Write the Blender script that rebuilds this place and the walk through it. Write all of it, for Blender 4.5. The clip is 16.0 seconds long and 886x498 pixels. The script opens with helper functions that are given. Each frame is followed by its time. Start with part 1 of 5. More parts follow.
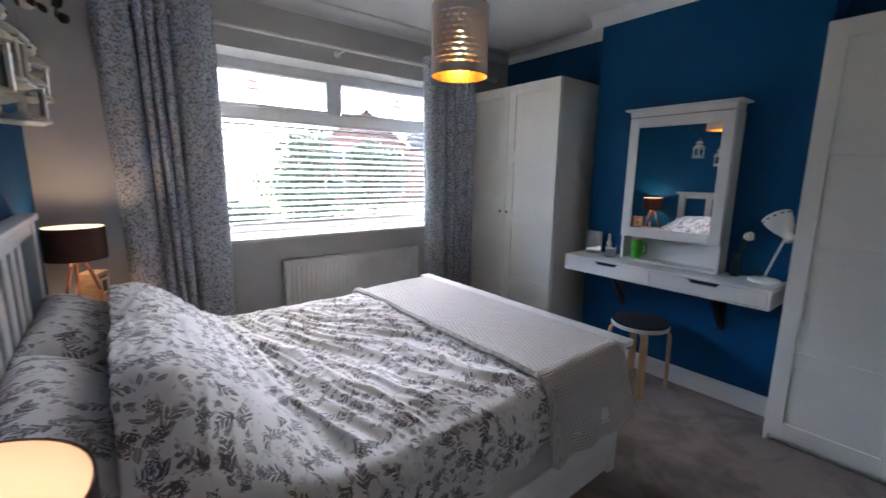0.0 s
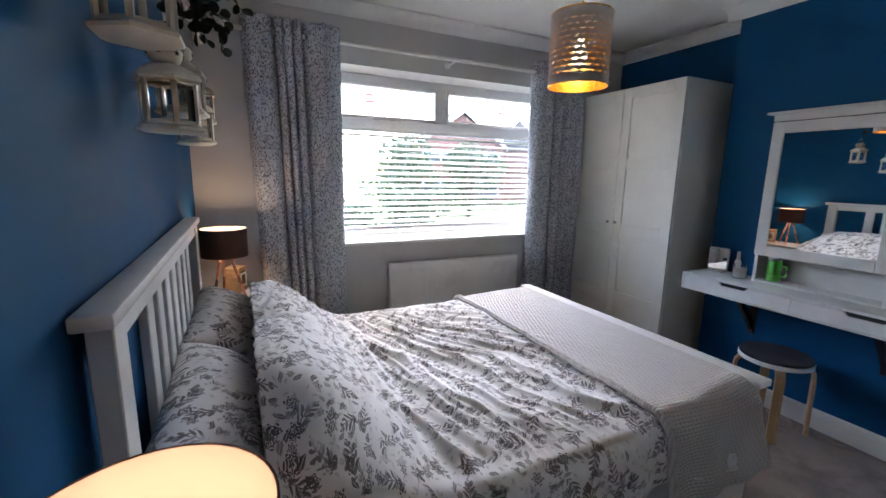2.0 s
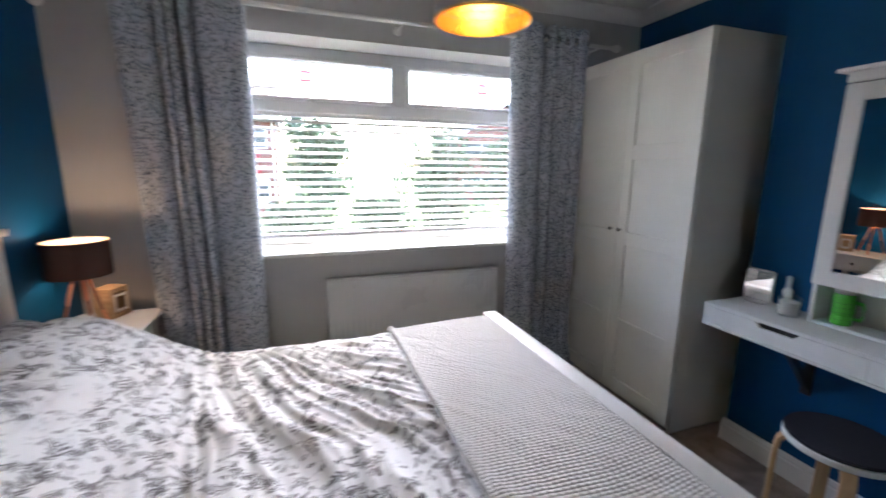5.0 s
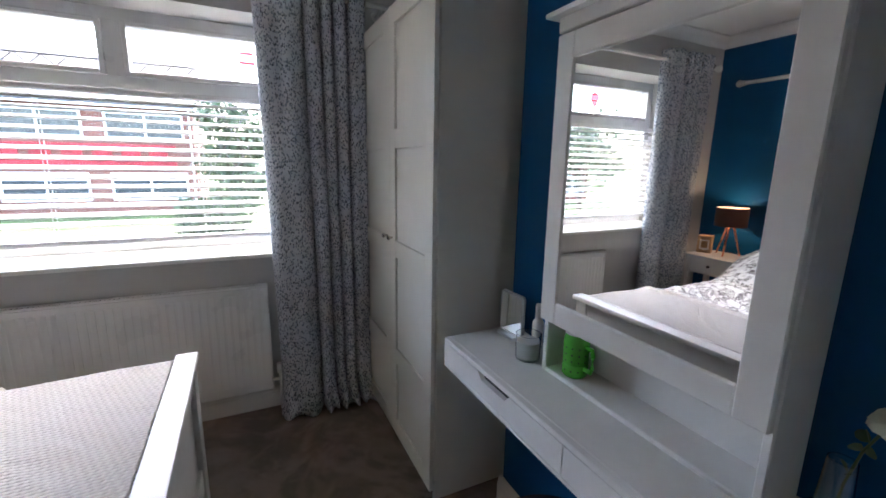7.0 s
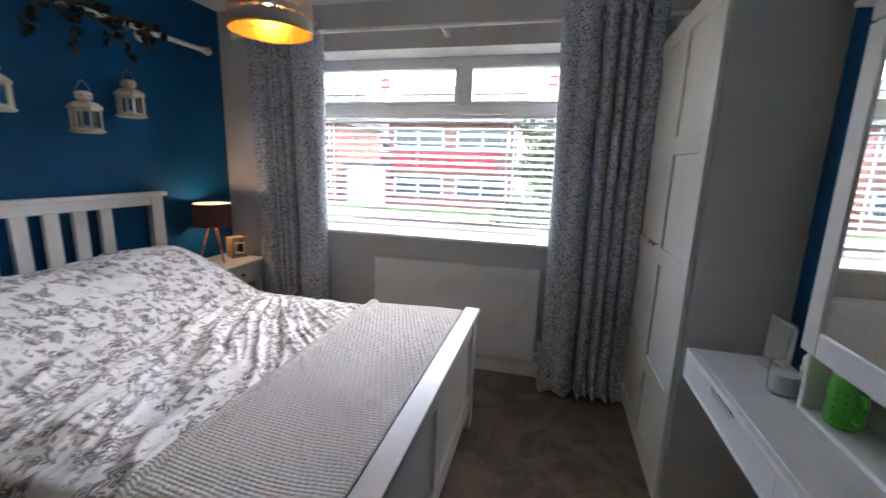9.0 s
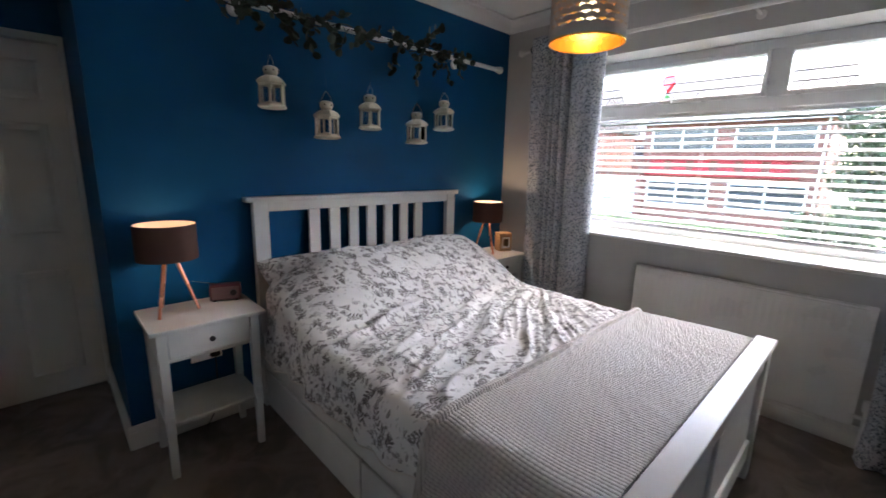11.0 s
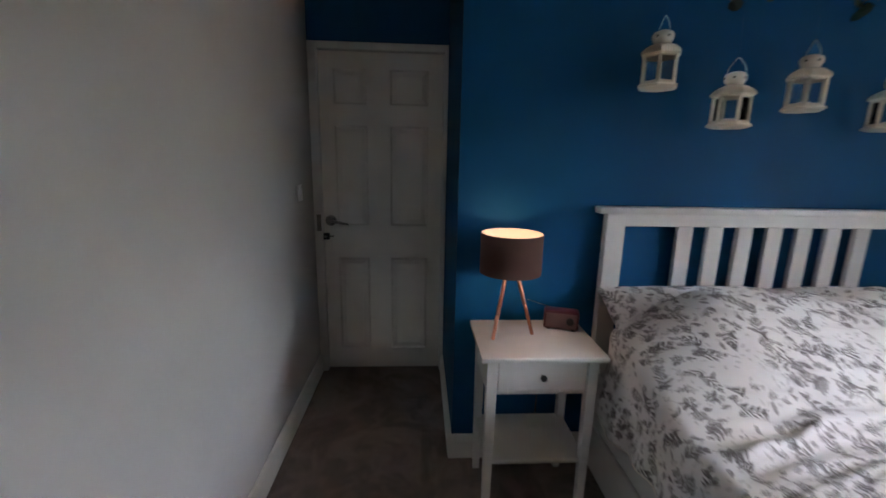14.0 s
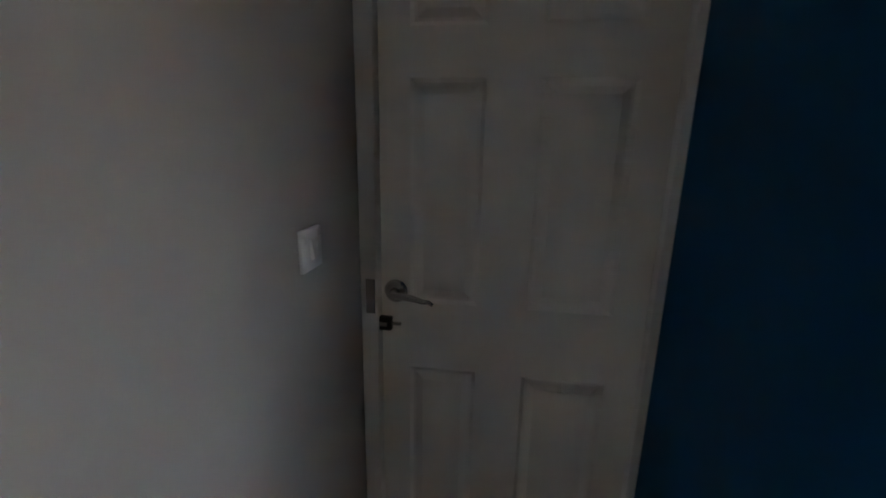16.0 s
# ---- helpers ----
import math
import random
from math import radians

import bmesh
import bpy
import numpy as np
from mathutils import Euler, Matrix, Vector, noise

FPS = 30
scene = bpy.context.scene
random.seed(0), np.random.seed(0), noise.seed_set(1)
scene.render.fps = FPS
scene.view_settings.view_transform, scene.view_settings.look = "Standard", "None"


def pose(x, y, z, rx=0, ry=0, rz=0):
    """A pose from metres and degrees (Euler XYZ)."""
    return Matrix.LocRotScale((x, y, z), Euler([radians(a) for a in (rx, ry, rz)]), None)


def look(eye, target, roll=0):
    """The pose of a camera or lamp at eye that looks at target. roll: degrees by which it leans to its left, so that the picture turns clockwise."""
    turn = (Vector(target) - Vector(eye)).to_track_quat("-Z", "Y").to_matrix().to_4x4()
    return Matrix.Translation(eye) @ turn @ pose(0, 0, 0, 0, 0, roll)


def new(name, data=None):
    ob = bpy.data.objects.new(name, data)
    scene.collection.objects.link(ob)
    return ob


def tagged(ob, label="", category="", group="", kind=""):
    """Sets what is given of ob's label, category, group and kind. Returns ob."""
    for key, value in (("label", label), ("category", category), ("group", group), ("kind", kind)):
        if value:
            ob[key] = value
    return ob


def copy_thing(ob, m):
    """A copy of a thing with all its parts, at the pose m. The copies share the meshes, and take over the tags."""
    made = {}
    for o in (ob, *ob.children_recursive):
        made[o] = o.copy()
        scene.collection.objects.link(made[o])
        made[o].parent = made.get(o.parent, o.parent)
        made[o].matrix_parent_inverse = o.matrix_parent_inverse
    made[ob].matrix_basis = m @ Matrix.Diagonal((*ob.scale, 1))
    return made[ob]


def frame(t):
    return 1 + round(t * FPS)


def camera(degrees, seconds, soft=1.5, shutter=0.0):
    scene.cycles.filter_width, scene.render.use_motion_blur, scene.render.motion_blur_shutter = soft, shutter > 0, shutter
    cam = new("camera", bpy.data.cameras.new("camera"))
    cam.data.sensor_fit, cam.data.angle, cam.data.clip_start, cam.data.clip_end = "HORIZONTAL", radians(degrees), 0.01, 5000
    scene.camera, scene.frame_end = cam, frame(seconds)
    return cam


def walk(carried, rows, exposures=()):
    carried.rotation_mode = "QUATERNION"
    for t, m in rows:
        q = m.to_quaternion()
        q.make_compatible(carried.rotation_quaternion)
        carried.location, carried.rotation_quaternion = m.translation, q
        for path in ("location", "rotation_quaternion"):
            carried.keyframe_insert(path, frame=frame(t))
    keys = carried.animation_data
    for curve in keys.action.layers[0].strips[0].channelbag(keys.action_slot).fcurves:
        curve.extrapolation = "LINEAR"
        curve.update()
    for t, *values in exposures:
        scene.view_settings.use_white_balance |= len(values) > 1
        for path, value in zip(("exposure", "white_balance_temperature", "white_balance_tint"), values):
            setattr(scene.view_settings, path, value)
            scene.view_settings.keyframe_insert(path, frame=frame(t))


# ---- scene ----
cam = camera(93.6, 16.0, shutter=0.4)
PATH = [
    (0, (0.342, 0.627, 1.375), (1.566, 2.168, 1.022), 0.8),
    (0.5, (0.306, 0.636, 1.395), (1.356, 2.303, 1.047), 1.0),
    (1, (0.278, 0.641, 1.407), (1.214, 2.374, 1.061), 1.1),
    (1.5, (0.274, 0.639, 1.415), (1.157, 2.399, 1.067), 1.1),
    (2, (0.29, 0.674, 1.425), (1.145, 2.446, 1.07), 1.1),
    (2.5, (0.335, 0.758, 1.437), (1.111, 2.566, 1.079), 1.0),
    (3, (0.401, 0.808, 1.44), (1.005, 2.68, 1.076), 1.1),
    (3.5, (0.47, 0.856, 1.438), (0.876, 2.782, 1.079), 1.1),
    (4, (0.622, 0.876, 1.445), (0.942, 2.817, 1.084), 1.0),
    (4.5, (0.856, 0.959, 1.44), (1.228, 2.889, 1.068), 0.7),
    (5, (1.108, 1.042, 1.43), (1.759, 2.894, 1.048), 0.5),
    (5.2, (1.278, 1.041, 1.413), (2.012, 2.862, 1.031), 0.3),
    (7.3, (2.378, 1.182, 1.421), (3.229, 2.948, 1.021), 1.0),
    (7.5, (2.395, 1.158, 1.418), (3.114, 2.981, 1.017), 1.2),
    (8, (2.39, 1.05, 1.404), (2.694, 2.988, 1.013), 1.5),
    (8.5, (2.408, 0.945, 1.403), (2.259, 2.901, 1.01), 1.7),
    (9, (2.429, 0.891, 1.417), (1.95, 2.791, 1.017), 1.8),
    (9.5, (2.388, 0.827, 1.407), (1.641, 2.636, 1.0), 1.9),
    (10, (2.362, 0.798, 1.405), (1.352, 2.474, 0.99), 2.0),
    (10.2, (2.358, 0.79, 1.389), (1.242, 2.398, 0.98), 1.8),
    (12.3, (2.225, 0.645, 1.406), (0.486, 1.532, 0.974), 1.6),
    (12.5, (2.202, 0.645, 1.403), (0.414, 1.429, 0.969), 1.6),
    (13, (2.142, 0.669, 1.405), (0.262, 1.193, 0.967), 1.3),
    (13.5, (2.003, 0.714, 1.385), (0.068, 0.984, 0.958), 1.2),
    (14, (1.737, 0.734, 1.381), (-0.213, 0.845, 0.951), 1.2),
    (14.5, (1.346, 0.75, 1.387), (-0.608, 0.689, 0.961), 1.2),
    (15, (1.009, 0.748, 1.405), (-0.932, 0.507, 0.989), 1.2),
    (15.5, (0.627, 0.566, 1.409), (-1.302, 0.302, 0.954), 1.6),
    (16, (0.263, 0.481, 1.386), (-1.659, 0.197, 0.91), 1.1),
]
walk(cam, [(t, look(eye, target, roll)) for t, eye, target, roll in PATH], [(0.0, 5.0, 6200, 10), (2.0, 5.05, 6250, 10), (4.0, 5.15, 6500, 10), (5.0, 5.1, 6400, 10), (7.5, 4.95, 6450, 10), (10.0, 4.85, 6550, 10), (12.5, 4.9, 6600, 10), (16.0, 5.2, 6450, 10)])

# ---- world and light ----
world = bpy.data.worlds.new("world")
scene.world = world
world.use_nodes = True
wn = world.node_tree
sky = wn.nodes.new("ShaderNodeTexSky")
sky.sky_type, sky.sun_disc = "NISHITA", False
sky.sun_elevation, sky.sun_rotation = radians(58), radians(24)
sky.air_density, sky.dust_density = 1.0, 4.0
wn.links.new(sky.outputs[0], wn.nodes["Background"].inputs[0])
wn.nodes["Background"].inputs[1].default_value = 0.115
sun_data = bpy.data.lights.new("sun", "SUN")
sun_data.energy, sun_data.angle, sun_data.color = 0.05, radians(50), (1.0, 0.97, 0.93)
sun = new("sun", sun_data)
sun.matrix_world = look((6.9, 15.5, 27.1), (0, 0, 0))

# ---- materials ----


class Nodes:
    """Short hand for a node tree."""

    def __init__(self, name):
        self.mat = bpy.data.materials.new(name)
        self.mat.use_nodes = True
        self.tree = self.mat.node_tree
        self.bsdf = self.tree.nodes["Principled BSDF"]

    def put(self, sock, v):
        if v is None:
            return
        if isinstance(v, bpy.types.NodeSocket):
            self.tree.links.new(v, sock)
        elif isinstance(v, tuple) and len(v) == 3 and sock.type == "RGBA":
            sock.default_value = (*v, 1)
        else:
            sock.default_value = v

    def m(self, op, a, b=None, c=None):
        n = self.tree.nodes.new("ShaderNodeMath")
        n.operation = op
        for i, v in enumerate((a, b, c)):
            self.put(n.inputs[i], v)
        return n.outputs[0]

    def coord(self, which="Object"):
        return self.tree.nodes.new("ShaderNodeTexCoord").outputs[which]

    def mapped(self, vec, scale=(1, 1, 1), loc=(0, 0, 0), rot=(0, 0, 0)):
        n = self.tree.nodes.new("ShaderNodeMapping")
        self.put(n.inputs[0], vec)
        n.inputs[1].default_value, n.inputs[2].default_value, n.inputs[3].default_value = loc, rot, scale
        return n.outputs[0]

    def noise(self, vec, scale, detail=4, rough=0.55, distort=0.0):
        n = self.tree.nodes.new("ShaderNodeTexNoise")
        self.put(n.inputs["Vector"], vec)
        n.inputs["Scale"].default_value, n.inputs["Detail"].default_value = scale, detail
        n.inputs["Roughness"].default_value, n.inputs["Distortion"].default_value = rough, distort
        return n.outputs["Fac"]

    def voronoi(self, vec, scale, dims="3D", random=1.0):
        n = self.tree.nodes.new("ShaderNodeTexVoronoi")
        n.voronoi_dimensions = dims
        self.put(n.inputs["Vector"], vec)
        n.inputs["Scale"].default_value, n.inputs["Randomness"].default_value = scale, random
        return n

    def ramp(self, fac, lo, hi, a=0.0, b=1.0):
        n = self.tree.nodes.new("ShaderNodeMapRange")
        n.interpolation_type = "SMOOTHSTEP"
        for i, v in enumerate((fac, lo, hi, a, b)):
            self.put(n.inputs[i], v)
        return n.outputs[0]

    def mix(self, fac, a, b, kind="MIX"):
        n = self.tree.nodes.new("ShaderNodeMix")
        n.data_type, n.blend_type = "RGBA", kind
        self.put(n.inputs[0], fac), self.put(n.inputs[6], a), self.put(n.inputs[7], b)
        return n.outputs[2]

    def split(self, vec):
        n = self.tree.nodes.new("ShaderNodeSeparateXYZ")
        self.put(n.inputs[0], vec)
        return n.outputs

    def bump(self, height, strength, distance=0.002):
        n = self.tree.nodes.new("ShaderNodeBump")
        self.put(n.inputs["Height"], height)
        n.inputs["Strength"].default_value, n.inputs["Distance"].default_value = strength, distance
        self.put(self.bsdf.inputs["Normal"], n.outputs[0])

    def done(self, color, rough, metal=0.0, **more):
        self.put(self.bsdf.inputs["Base Color"], color)
        self.put(self.bsdf.inputs["Roughness"], rough)
        self.put(self.bsdf.inputs["Metallic"], metal)
        for k, v in more.items():
            self.put(self.bsdf.inputs[k.replace("_", " ").title().replace("Ior", "IOR")], v)
        return self.mat


def surface(name, color, rough=0.5, metal=0.0, grain=400, big=3.0, vary=0.08, bump=0.15, depth=0.0006, **more):
    """A plain surface with stains at one scale and grain at another."""
    n = Nodes(name)
    at = n.coord()
    large, small = n.noise(at, big, 5), n.noise(at, grain, 3)
    dark = tuple(c * (1 - vary * 2.2) for c in color)
    light = tuple(min(1, c * (1 + vary)) for c in color)
    col = n.mix(n.ramp(large, 0.3, 0.7), dark, light)
    col = n.mix(n.m("MULTIPLY", n.ramp(small, 0.35, 0.75), vary * 2), col, tuple(c * 0.8 for c in color))
    n.bump(small, bump, depth)
    return n.done(col, n.ramp(large, 0.2, 0.8, max(0, rough - 0.07), min(1, rough + 0.07)), metal, **more)


def wood(name, light, dark, rough=0.5, along=(30, 30, 2)):
    n = Nodes(name)
    at = n.mapped(n.coord(), along)
    g = n.noise(at, 3.0, 6, 0.6, 0.6)
    n.bump(g, 0.15, 0.0006)
    return n.done(n.mix(n.ramp(g, 0.3, 0.7), dark, light), rough)


def emitter(name, color, strength):
    n = Nodes(name)
    return n.done(color, 0.4, Emission_Color=color, Emission_Strength=strength)


def scatter(n, uv, scale, shift):
    """Cells of a scattered print: place within the cell, turned its own way, and three random numbers."""
    vec = n.mapped(uv, (scale, scale, 1), (shift, shift * 0.7, 0))
    v = n.voronoi(vec, 1.0, "2D", 0.8)
    px, py, _ = n.split(v.outputs["Position"])
    vx, vy, _ = n.split(vec)
    r, g, b = n.split(v.outputs["Color"])
    dx, dy = n.m("SUBTRACT", vx, px), n.m("SUBTRACT", vy, py)
    a = n.m("MULTIPLY", r, 6.283)
    ca, sa = n.m("COSINE", a), n.m("SINE", a)
    x = n.m("ADD", n.m("MULTIPLY", dx, ca), n.m("MULTIPLY", dy, sa))
    y = n.m("SUBTRACT", n.m("MULTIPLY", dy, ca), n.m("MULTIPLY", dx, sa))
    return x, y, r, g, b


def leaf_print(n, uv, scale, shift, half, wide, keep):
    """Single pointed leaves with a pale midrib."""
    x, y, r, g, b = scatter(n, uv, scale, shift)
    y = n.m("ADD", y, n.m("MULTIPLY", n.m("MULTIPLY", x, x), n.m("SUBTRACT", g, 0.5)))
    q = n.m("DIVIDE", x, half)
    edge = n.m("MULTIPLY", n.m("SUBTRACT", 1.0, n.m("MULTIPLY", q, q)), wide)
    ay = n.m("ABSOLUTE", y)
    body = n.m("MULTIPLY", n.m("LESS_THAN", ay, edge), n.m("GREATER_THAN", ay, wide * 0.09))
    return n.m("MULTIPLY", body, n.m("LESS_THAN", b, keep)), g


def flower_print(n, uv, scale, shift, size, keep):
    """Ragged flower heads: petals round rings of lighter gaps."""
    x, y, r, g, b = scatter(n, uv, scale, shift)
    rr = n.m("SQRT", n.m("ADD", n.m("MULTIPLY", x, x), n.m("MULTIPLY", y, y)))
    th = n.m("ARCTAN2", y, x)
    petal = n.m("ADD", size, n.m("MULTIPLY", n.m("COSINE", n.m("MULTIPLY", th, 6.0)), size * 0.22))
    ring = n.m("SINE", n.m("ADD", n.m("MULTIPLY", rr, 16.0 / size * 0.75), n.m("MULTIPLY", n.m("COSINE", n.m("MULTIPLY", th, 6.0)), 1.6)))
    head = n.m("MULTIPLY", n.m("LESS_THAN", rr, petal), n.m("GREATER_THAN", ring, -0.45))
    return n.m("MULTIPLY", head, n.m("LESS_THAN", b, keep)), g


def spray_print(n, uv, scale, shift, keep):
    """A bent stem with pointed leaves that rise from it in pairs."""
    x, y, r, g, b = scatter(n, uv, scale, shift)
    y = n.m("ADD", y, n.m("MULTIPLY", n.m("MULTIPLY", x, x), n.m("MULTIPLY", n.m("SUBTRACT", g, 0.5), 2.4)))
    ay = n.m("ABSOLUTE", y)
    inside = n.m("LESS_THAN", n.m("ABSOLUTE", x), 0.48)
    stem = n.m("MULTIPLY", n.m("LESS_THAN", ay, 0.016), inside)
    reach = n.m("MULTIPLY", n.m("SUBTRACT", 1.0, n.m("MULTIPLY", n.m("MULTIPLY", x, x), 4.0)), 0.24)
    f = n.m("FRACT", n.m("ADD", n.m("MULTIPLY", n.m("SUBTRACT", x, n.m("MULTIPLY", ay, 1.0)), 5.2), 20.0))
    q = n.m("DIVIDE", ay, n.m("MAXIMUM", reach, 0.001))
    thick = n.m("MULTIPLY", n.m("MULTIPLY", n.m("SUBTRACT", 1.0, q), q), 1.25)
    leaf = n.m("MULTIPLY", n.m("LESS_THAN", n.m("ABSOLUTE", n.m("SUBTRACT", f, 0.5)), thick), n.m("MULTIPLY", inside, n.m("LESS_THAN", q, 1.0)))
    return n.m("MULTIPLY", n.m("MAXIMUM", stem, leaf), n.m("LESS_THAN", b, keep)), g


def floral():
    n = Nodes("floral_cotton")
    plain = n.coord("UV")
    wob, shift, add = n.tree.nodes.new("ShaderNodeTexNoise"), n.tree.nodes.new("ShaderNodeVectorMath"), n.tree.nodes.new("ShaderNodeVectorMath")
    n.put(wob.inputs["Vector"], plain)
    wob.inputs["Scale"].default_value, wob.inputs["Detail"].default_value = 40.0, 2.0
    shift.operation, add.operation = "SCALE", "ADD"
    n.put(shift.inputs[0], wob.outputs["Color"])
    shift.inputs["Scale"].default_value = 0.016
    n.put(add.inputs[0], plain), n.put(add.inputs[1], shift.outputs[0])
    uv = add.outputs[0]
    patch = n.ramp(n.noise(plain, 6.5, 1), 0.36, 0.43)
    spray, tone = spray_print(n, uv, 10.5, 0.0, 0.85)
    heads, tone_h = flower_print(n, uv, 15.0, 2.1, 0.25, 0.55)
    buds, _ = flower_print(n, uv, 25.0, 5.7, 0.24, 0.45)
    leaves, tone_l = leaf_print(n, uv, 22.0, 3.3, 0.38, 0.13, 0.8)
    small, _ = leaf_print(n, uv, 36.0, 8.1, 0.34, 0.12, 0.6)
    base = n.mix(n.ramp(n.noise(plain, 9.0, 2), 0.3, 0.7), (0.72, 0.71, 0.705), (0.78, 0.77, 0.76))
    dark = n.mix(tone, (0.085, 0.074, 0.076), (0.20, 0.182, 0.182))
    mid = n.mix(tone_l, (0.14, 0.128, 0.13), (0.33, 0.31, 0.31))
    col = n.mix(n.m("MULTIPLY", small, 0.55), base, (0.34, 0.32, 0.32))
    col = n.mix(n.m("MULTIPLY", leaves, patch), col, mid)
    col = n.mix(n.m("MULTIPLY", n.m("MAXIMUM", spray, buds), n.m("MULTIPLY", patch, 0.92)), col, dark)
    col = n.mix(n.m("MULTIPLY", heads, n.m("MULTIPLY", patch, 0.92)), col, n.mix(tone_h, (0.07, 0.06, 0.063), (0.15, 0.135, 0.137)))
    n.bump(n.noise(n.mapped(plain, (900, 900, 1)), 1.0, 2), 0.15, 0.0005)
    return n.done(col, 0.85, Sheen_Weight=0.15)


def curtain_cloth():
    n = Nodes("curtain_cloth")
    uv = n.coord("UV")
    bent = n.noise(n.mapped(uv, (1, 1, 1)), 20.0, 2)
    v = n.voronoi(n.mapped(uv, (120, 66, 1)), 1.0, "2D", 1.0)
    r, g, b = n.split(v.outputs["Color"])
    d = v.outputs["Distance"]
    leaf = n.m("MULTIPLY", n.m("LESS_THAN", d, n.m("ADD", 0.24, n.m("MULTIPLY", g, 0.26))), n.m("GREATER_THAN", r, 0.36))
    speck = n.ramp(n.noise(n.mapped(uv, (450, 210, 1)), 1.0, 3), 0.5, 0.62)
    base = n.mix(n.ramp(bent, 0.35, 0.65), (0.49, 0.525, 0.58), (0.57, 0.60, 0.65))
    ink = n.mix(n.m("GREATER_THAN", b, 0.55), (0.05, 0.062, 0.095), (0.14, 0.175, 0.24))
    col = n.mix(n.m("MULTIPLY", leaf, 0.9), base, ink)
    col = n.mix(n.m("MULTIPLY", speck, 0.2), col, (0.24, 0.28, 0.34))
    weave = n.noise(n.mapped(uv, (700, 700, 1)), 1.0, 2)
    n.bump(weave, 0.2, 0.0006)
    return n.done(col, 0.9, Sheen_Weight=0.1)


def knit(name, which):
    n = Nodes(name)
    uv = n.coord(which)
    ux, uy, _ = n.split(uv)
    row = n.m("MULTIPLY", n.m("ADD", uy, n.m("MULTIPLY", n.noise(uv, 5.0, 1), 0.0012)), 250.0)
    sx = n.m("SINE", n.m("ADD", n.m("MULTIPLY", ux, 310.0), n.m("MULTIPLY", n.m("SIGN", n.m("SINE", n.m("MULTIPLY", row, 0.5))), 1.57)))
    sy = n.m("SINE", row)
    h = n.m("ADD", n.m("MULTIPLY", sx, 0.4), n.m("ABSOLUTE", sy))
    fuzz = n.noise(n.mapped(uv, (600, 600, 1)), 1.0, 3)
    # Low parts of the stitches get a darker colour: shade painted into the hollows.
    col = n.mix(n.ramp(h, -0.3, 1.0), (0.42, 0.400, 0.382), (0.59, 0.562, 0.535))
    col = n.mix(n.m("MULTIPLY", n.ramp(n.noise(uv, 4.0, 4), 0.35, 0.65), 0.35), col, (0.55, 0.53, 0.51))
    n.bump(n.m("ADD", h, n.m("MULTIPLY", fuzz, 0.3)), 0.75, 0.004)
    return n.done(col, 0.95, Sheen_Weight=0.2)


def carpet_pile():
    n = Nodes("carpet_pile")
    at = n.coord()
    brushed = n.noise(n.mapped(at, (1, 1, 1)), 3.2, 5, 0.6, 1.2)
    trod = n.noise(n.mapped(at, (1, 1, 1), (7, 3, 0)), 9.0, 4, 0.6, 0.8)
    fibre = n.noise(at, 420, 3, 0.7)
    col = n.mix(n.ramp(brushed, 0.42, 0.6), (0.135, 0.096, 0.078), (0.275, 0.205, 0.168))
    col = n.mix(n.m("MULTIPLY", n.ramp(trod, 0.45, 0.65), 0.45), col, (0.30, 0.228, 0.187))
    col = n.mix(n.m("MULTIPLY", n.ramp(fibre, 0.4, 0.7), 0.5), col, (0.125, 0.094, 0.079))
    n.bump(n.m("ADD", fibre, n.m("MULTIPLY", trod, 0.6)), 0.8, 0.006)
    return n.done(col, 1.0, Sheen_Weight=0.3)


def glass_of(name, tint=(1, 1, 1), rough=0.0):
    n = Nodes(name)
    n.bsdf.inputs["Transmission Weight"].default_value = 1.0
    return n.done(tint, rough, 0.0, Ior=1.45)


def window_glass(name="window_glass", tint=(1, 1, 1)):
    """A thin pane: see-through with a faint gloss."""
    n = Nodes(name)
    clear, gloss = n.tree.nodes.new("ShaderNodeBsdfTransparent"), n.tree.nodes.new("ShaderNodeBsdfGlossy")
    clear.inputs[0].default_value = (*tint, 1)
    gloss.inputs["Roughness"].default_value = 0.02
    fres = n.tree.nodes.new("ShaderNodeFresnel")
    fres.inputs[0].default_value = 1.3
    mix = n.tree.nodes.new("ShaderNodeMixShader")
    n.tree.links.new(fres.outputs[0], mix.inputs[0])
    n.tree.links.new(clear.outputs[0], mix.inputs[1]), n.tree.links.new(gloss.outputs[0], mix.inputs[2])
    n.tree.links.new(mix.outputs[0], n.tree.nodes["Material Output"].inputs[0])
    return n.mat


def brickwork(name, a, b, mortar):
    n = Nodes(name)
    t = n.tree.nodes.new("ShaderNodeTexBrick")
    n.put(t.inputs["Vector"], n.mapped(n.coord(), (1, 1, 1), (0, 0, 0), (radians(90), 0, 0)))
    t.inputs["Scale"].default_value = 4.4
    t.inputs["Color1"].default_value, t.inputs["Color2"].default_value, t.inputs["Mortar"].default_value = (*a, 1), (*b, 1), (*mortar, 1)
    t.inputs["Mortar Size"].default_value, t.inputs["Brick Width"].default_value, t.inputs["Row Height"].default_value = 0.02, 1.0, 0.33
    n.bump(t.outputs["Fac"], 0.3, 0.004)
    return n.done(t.outputs["Color"], 0.9)


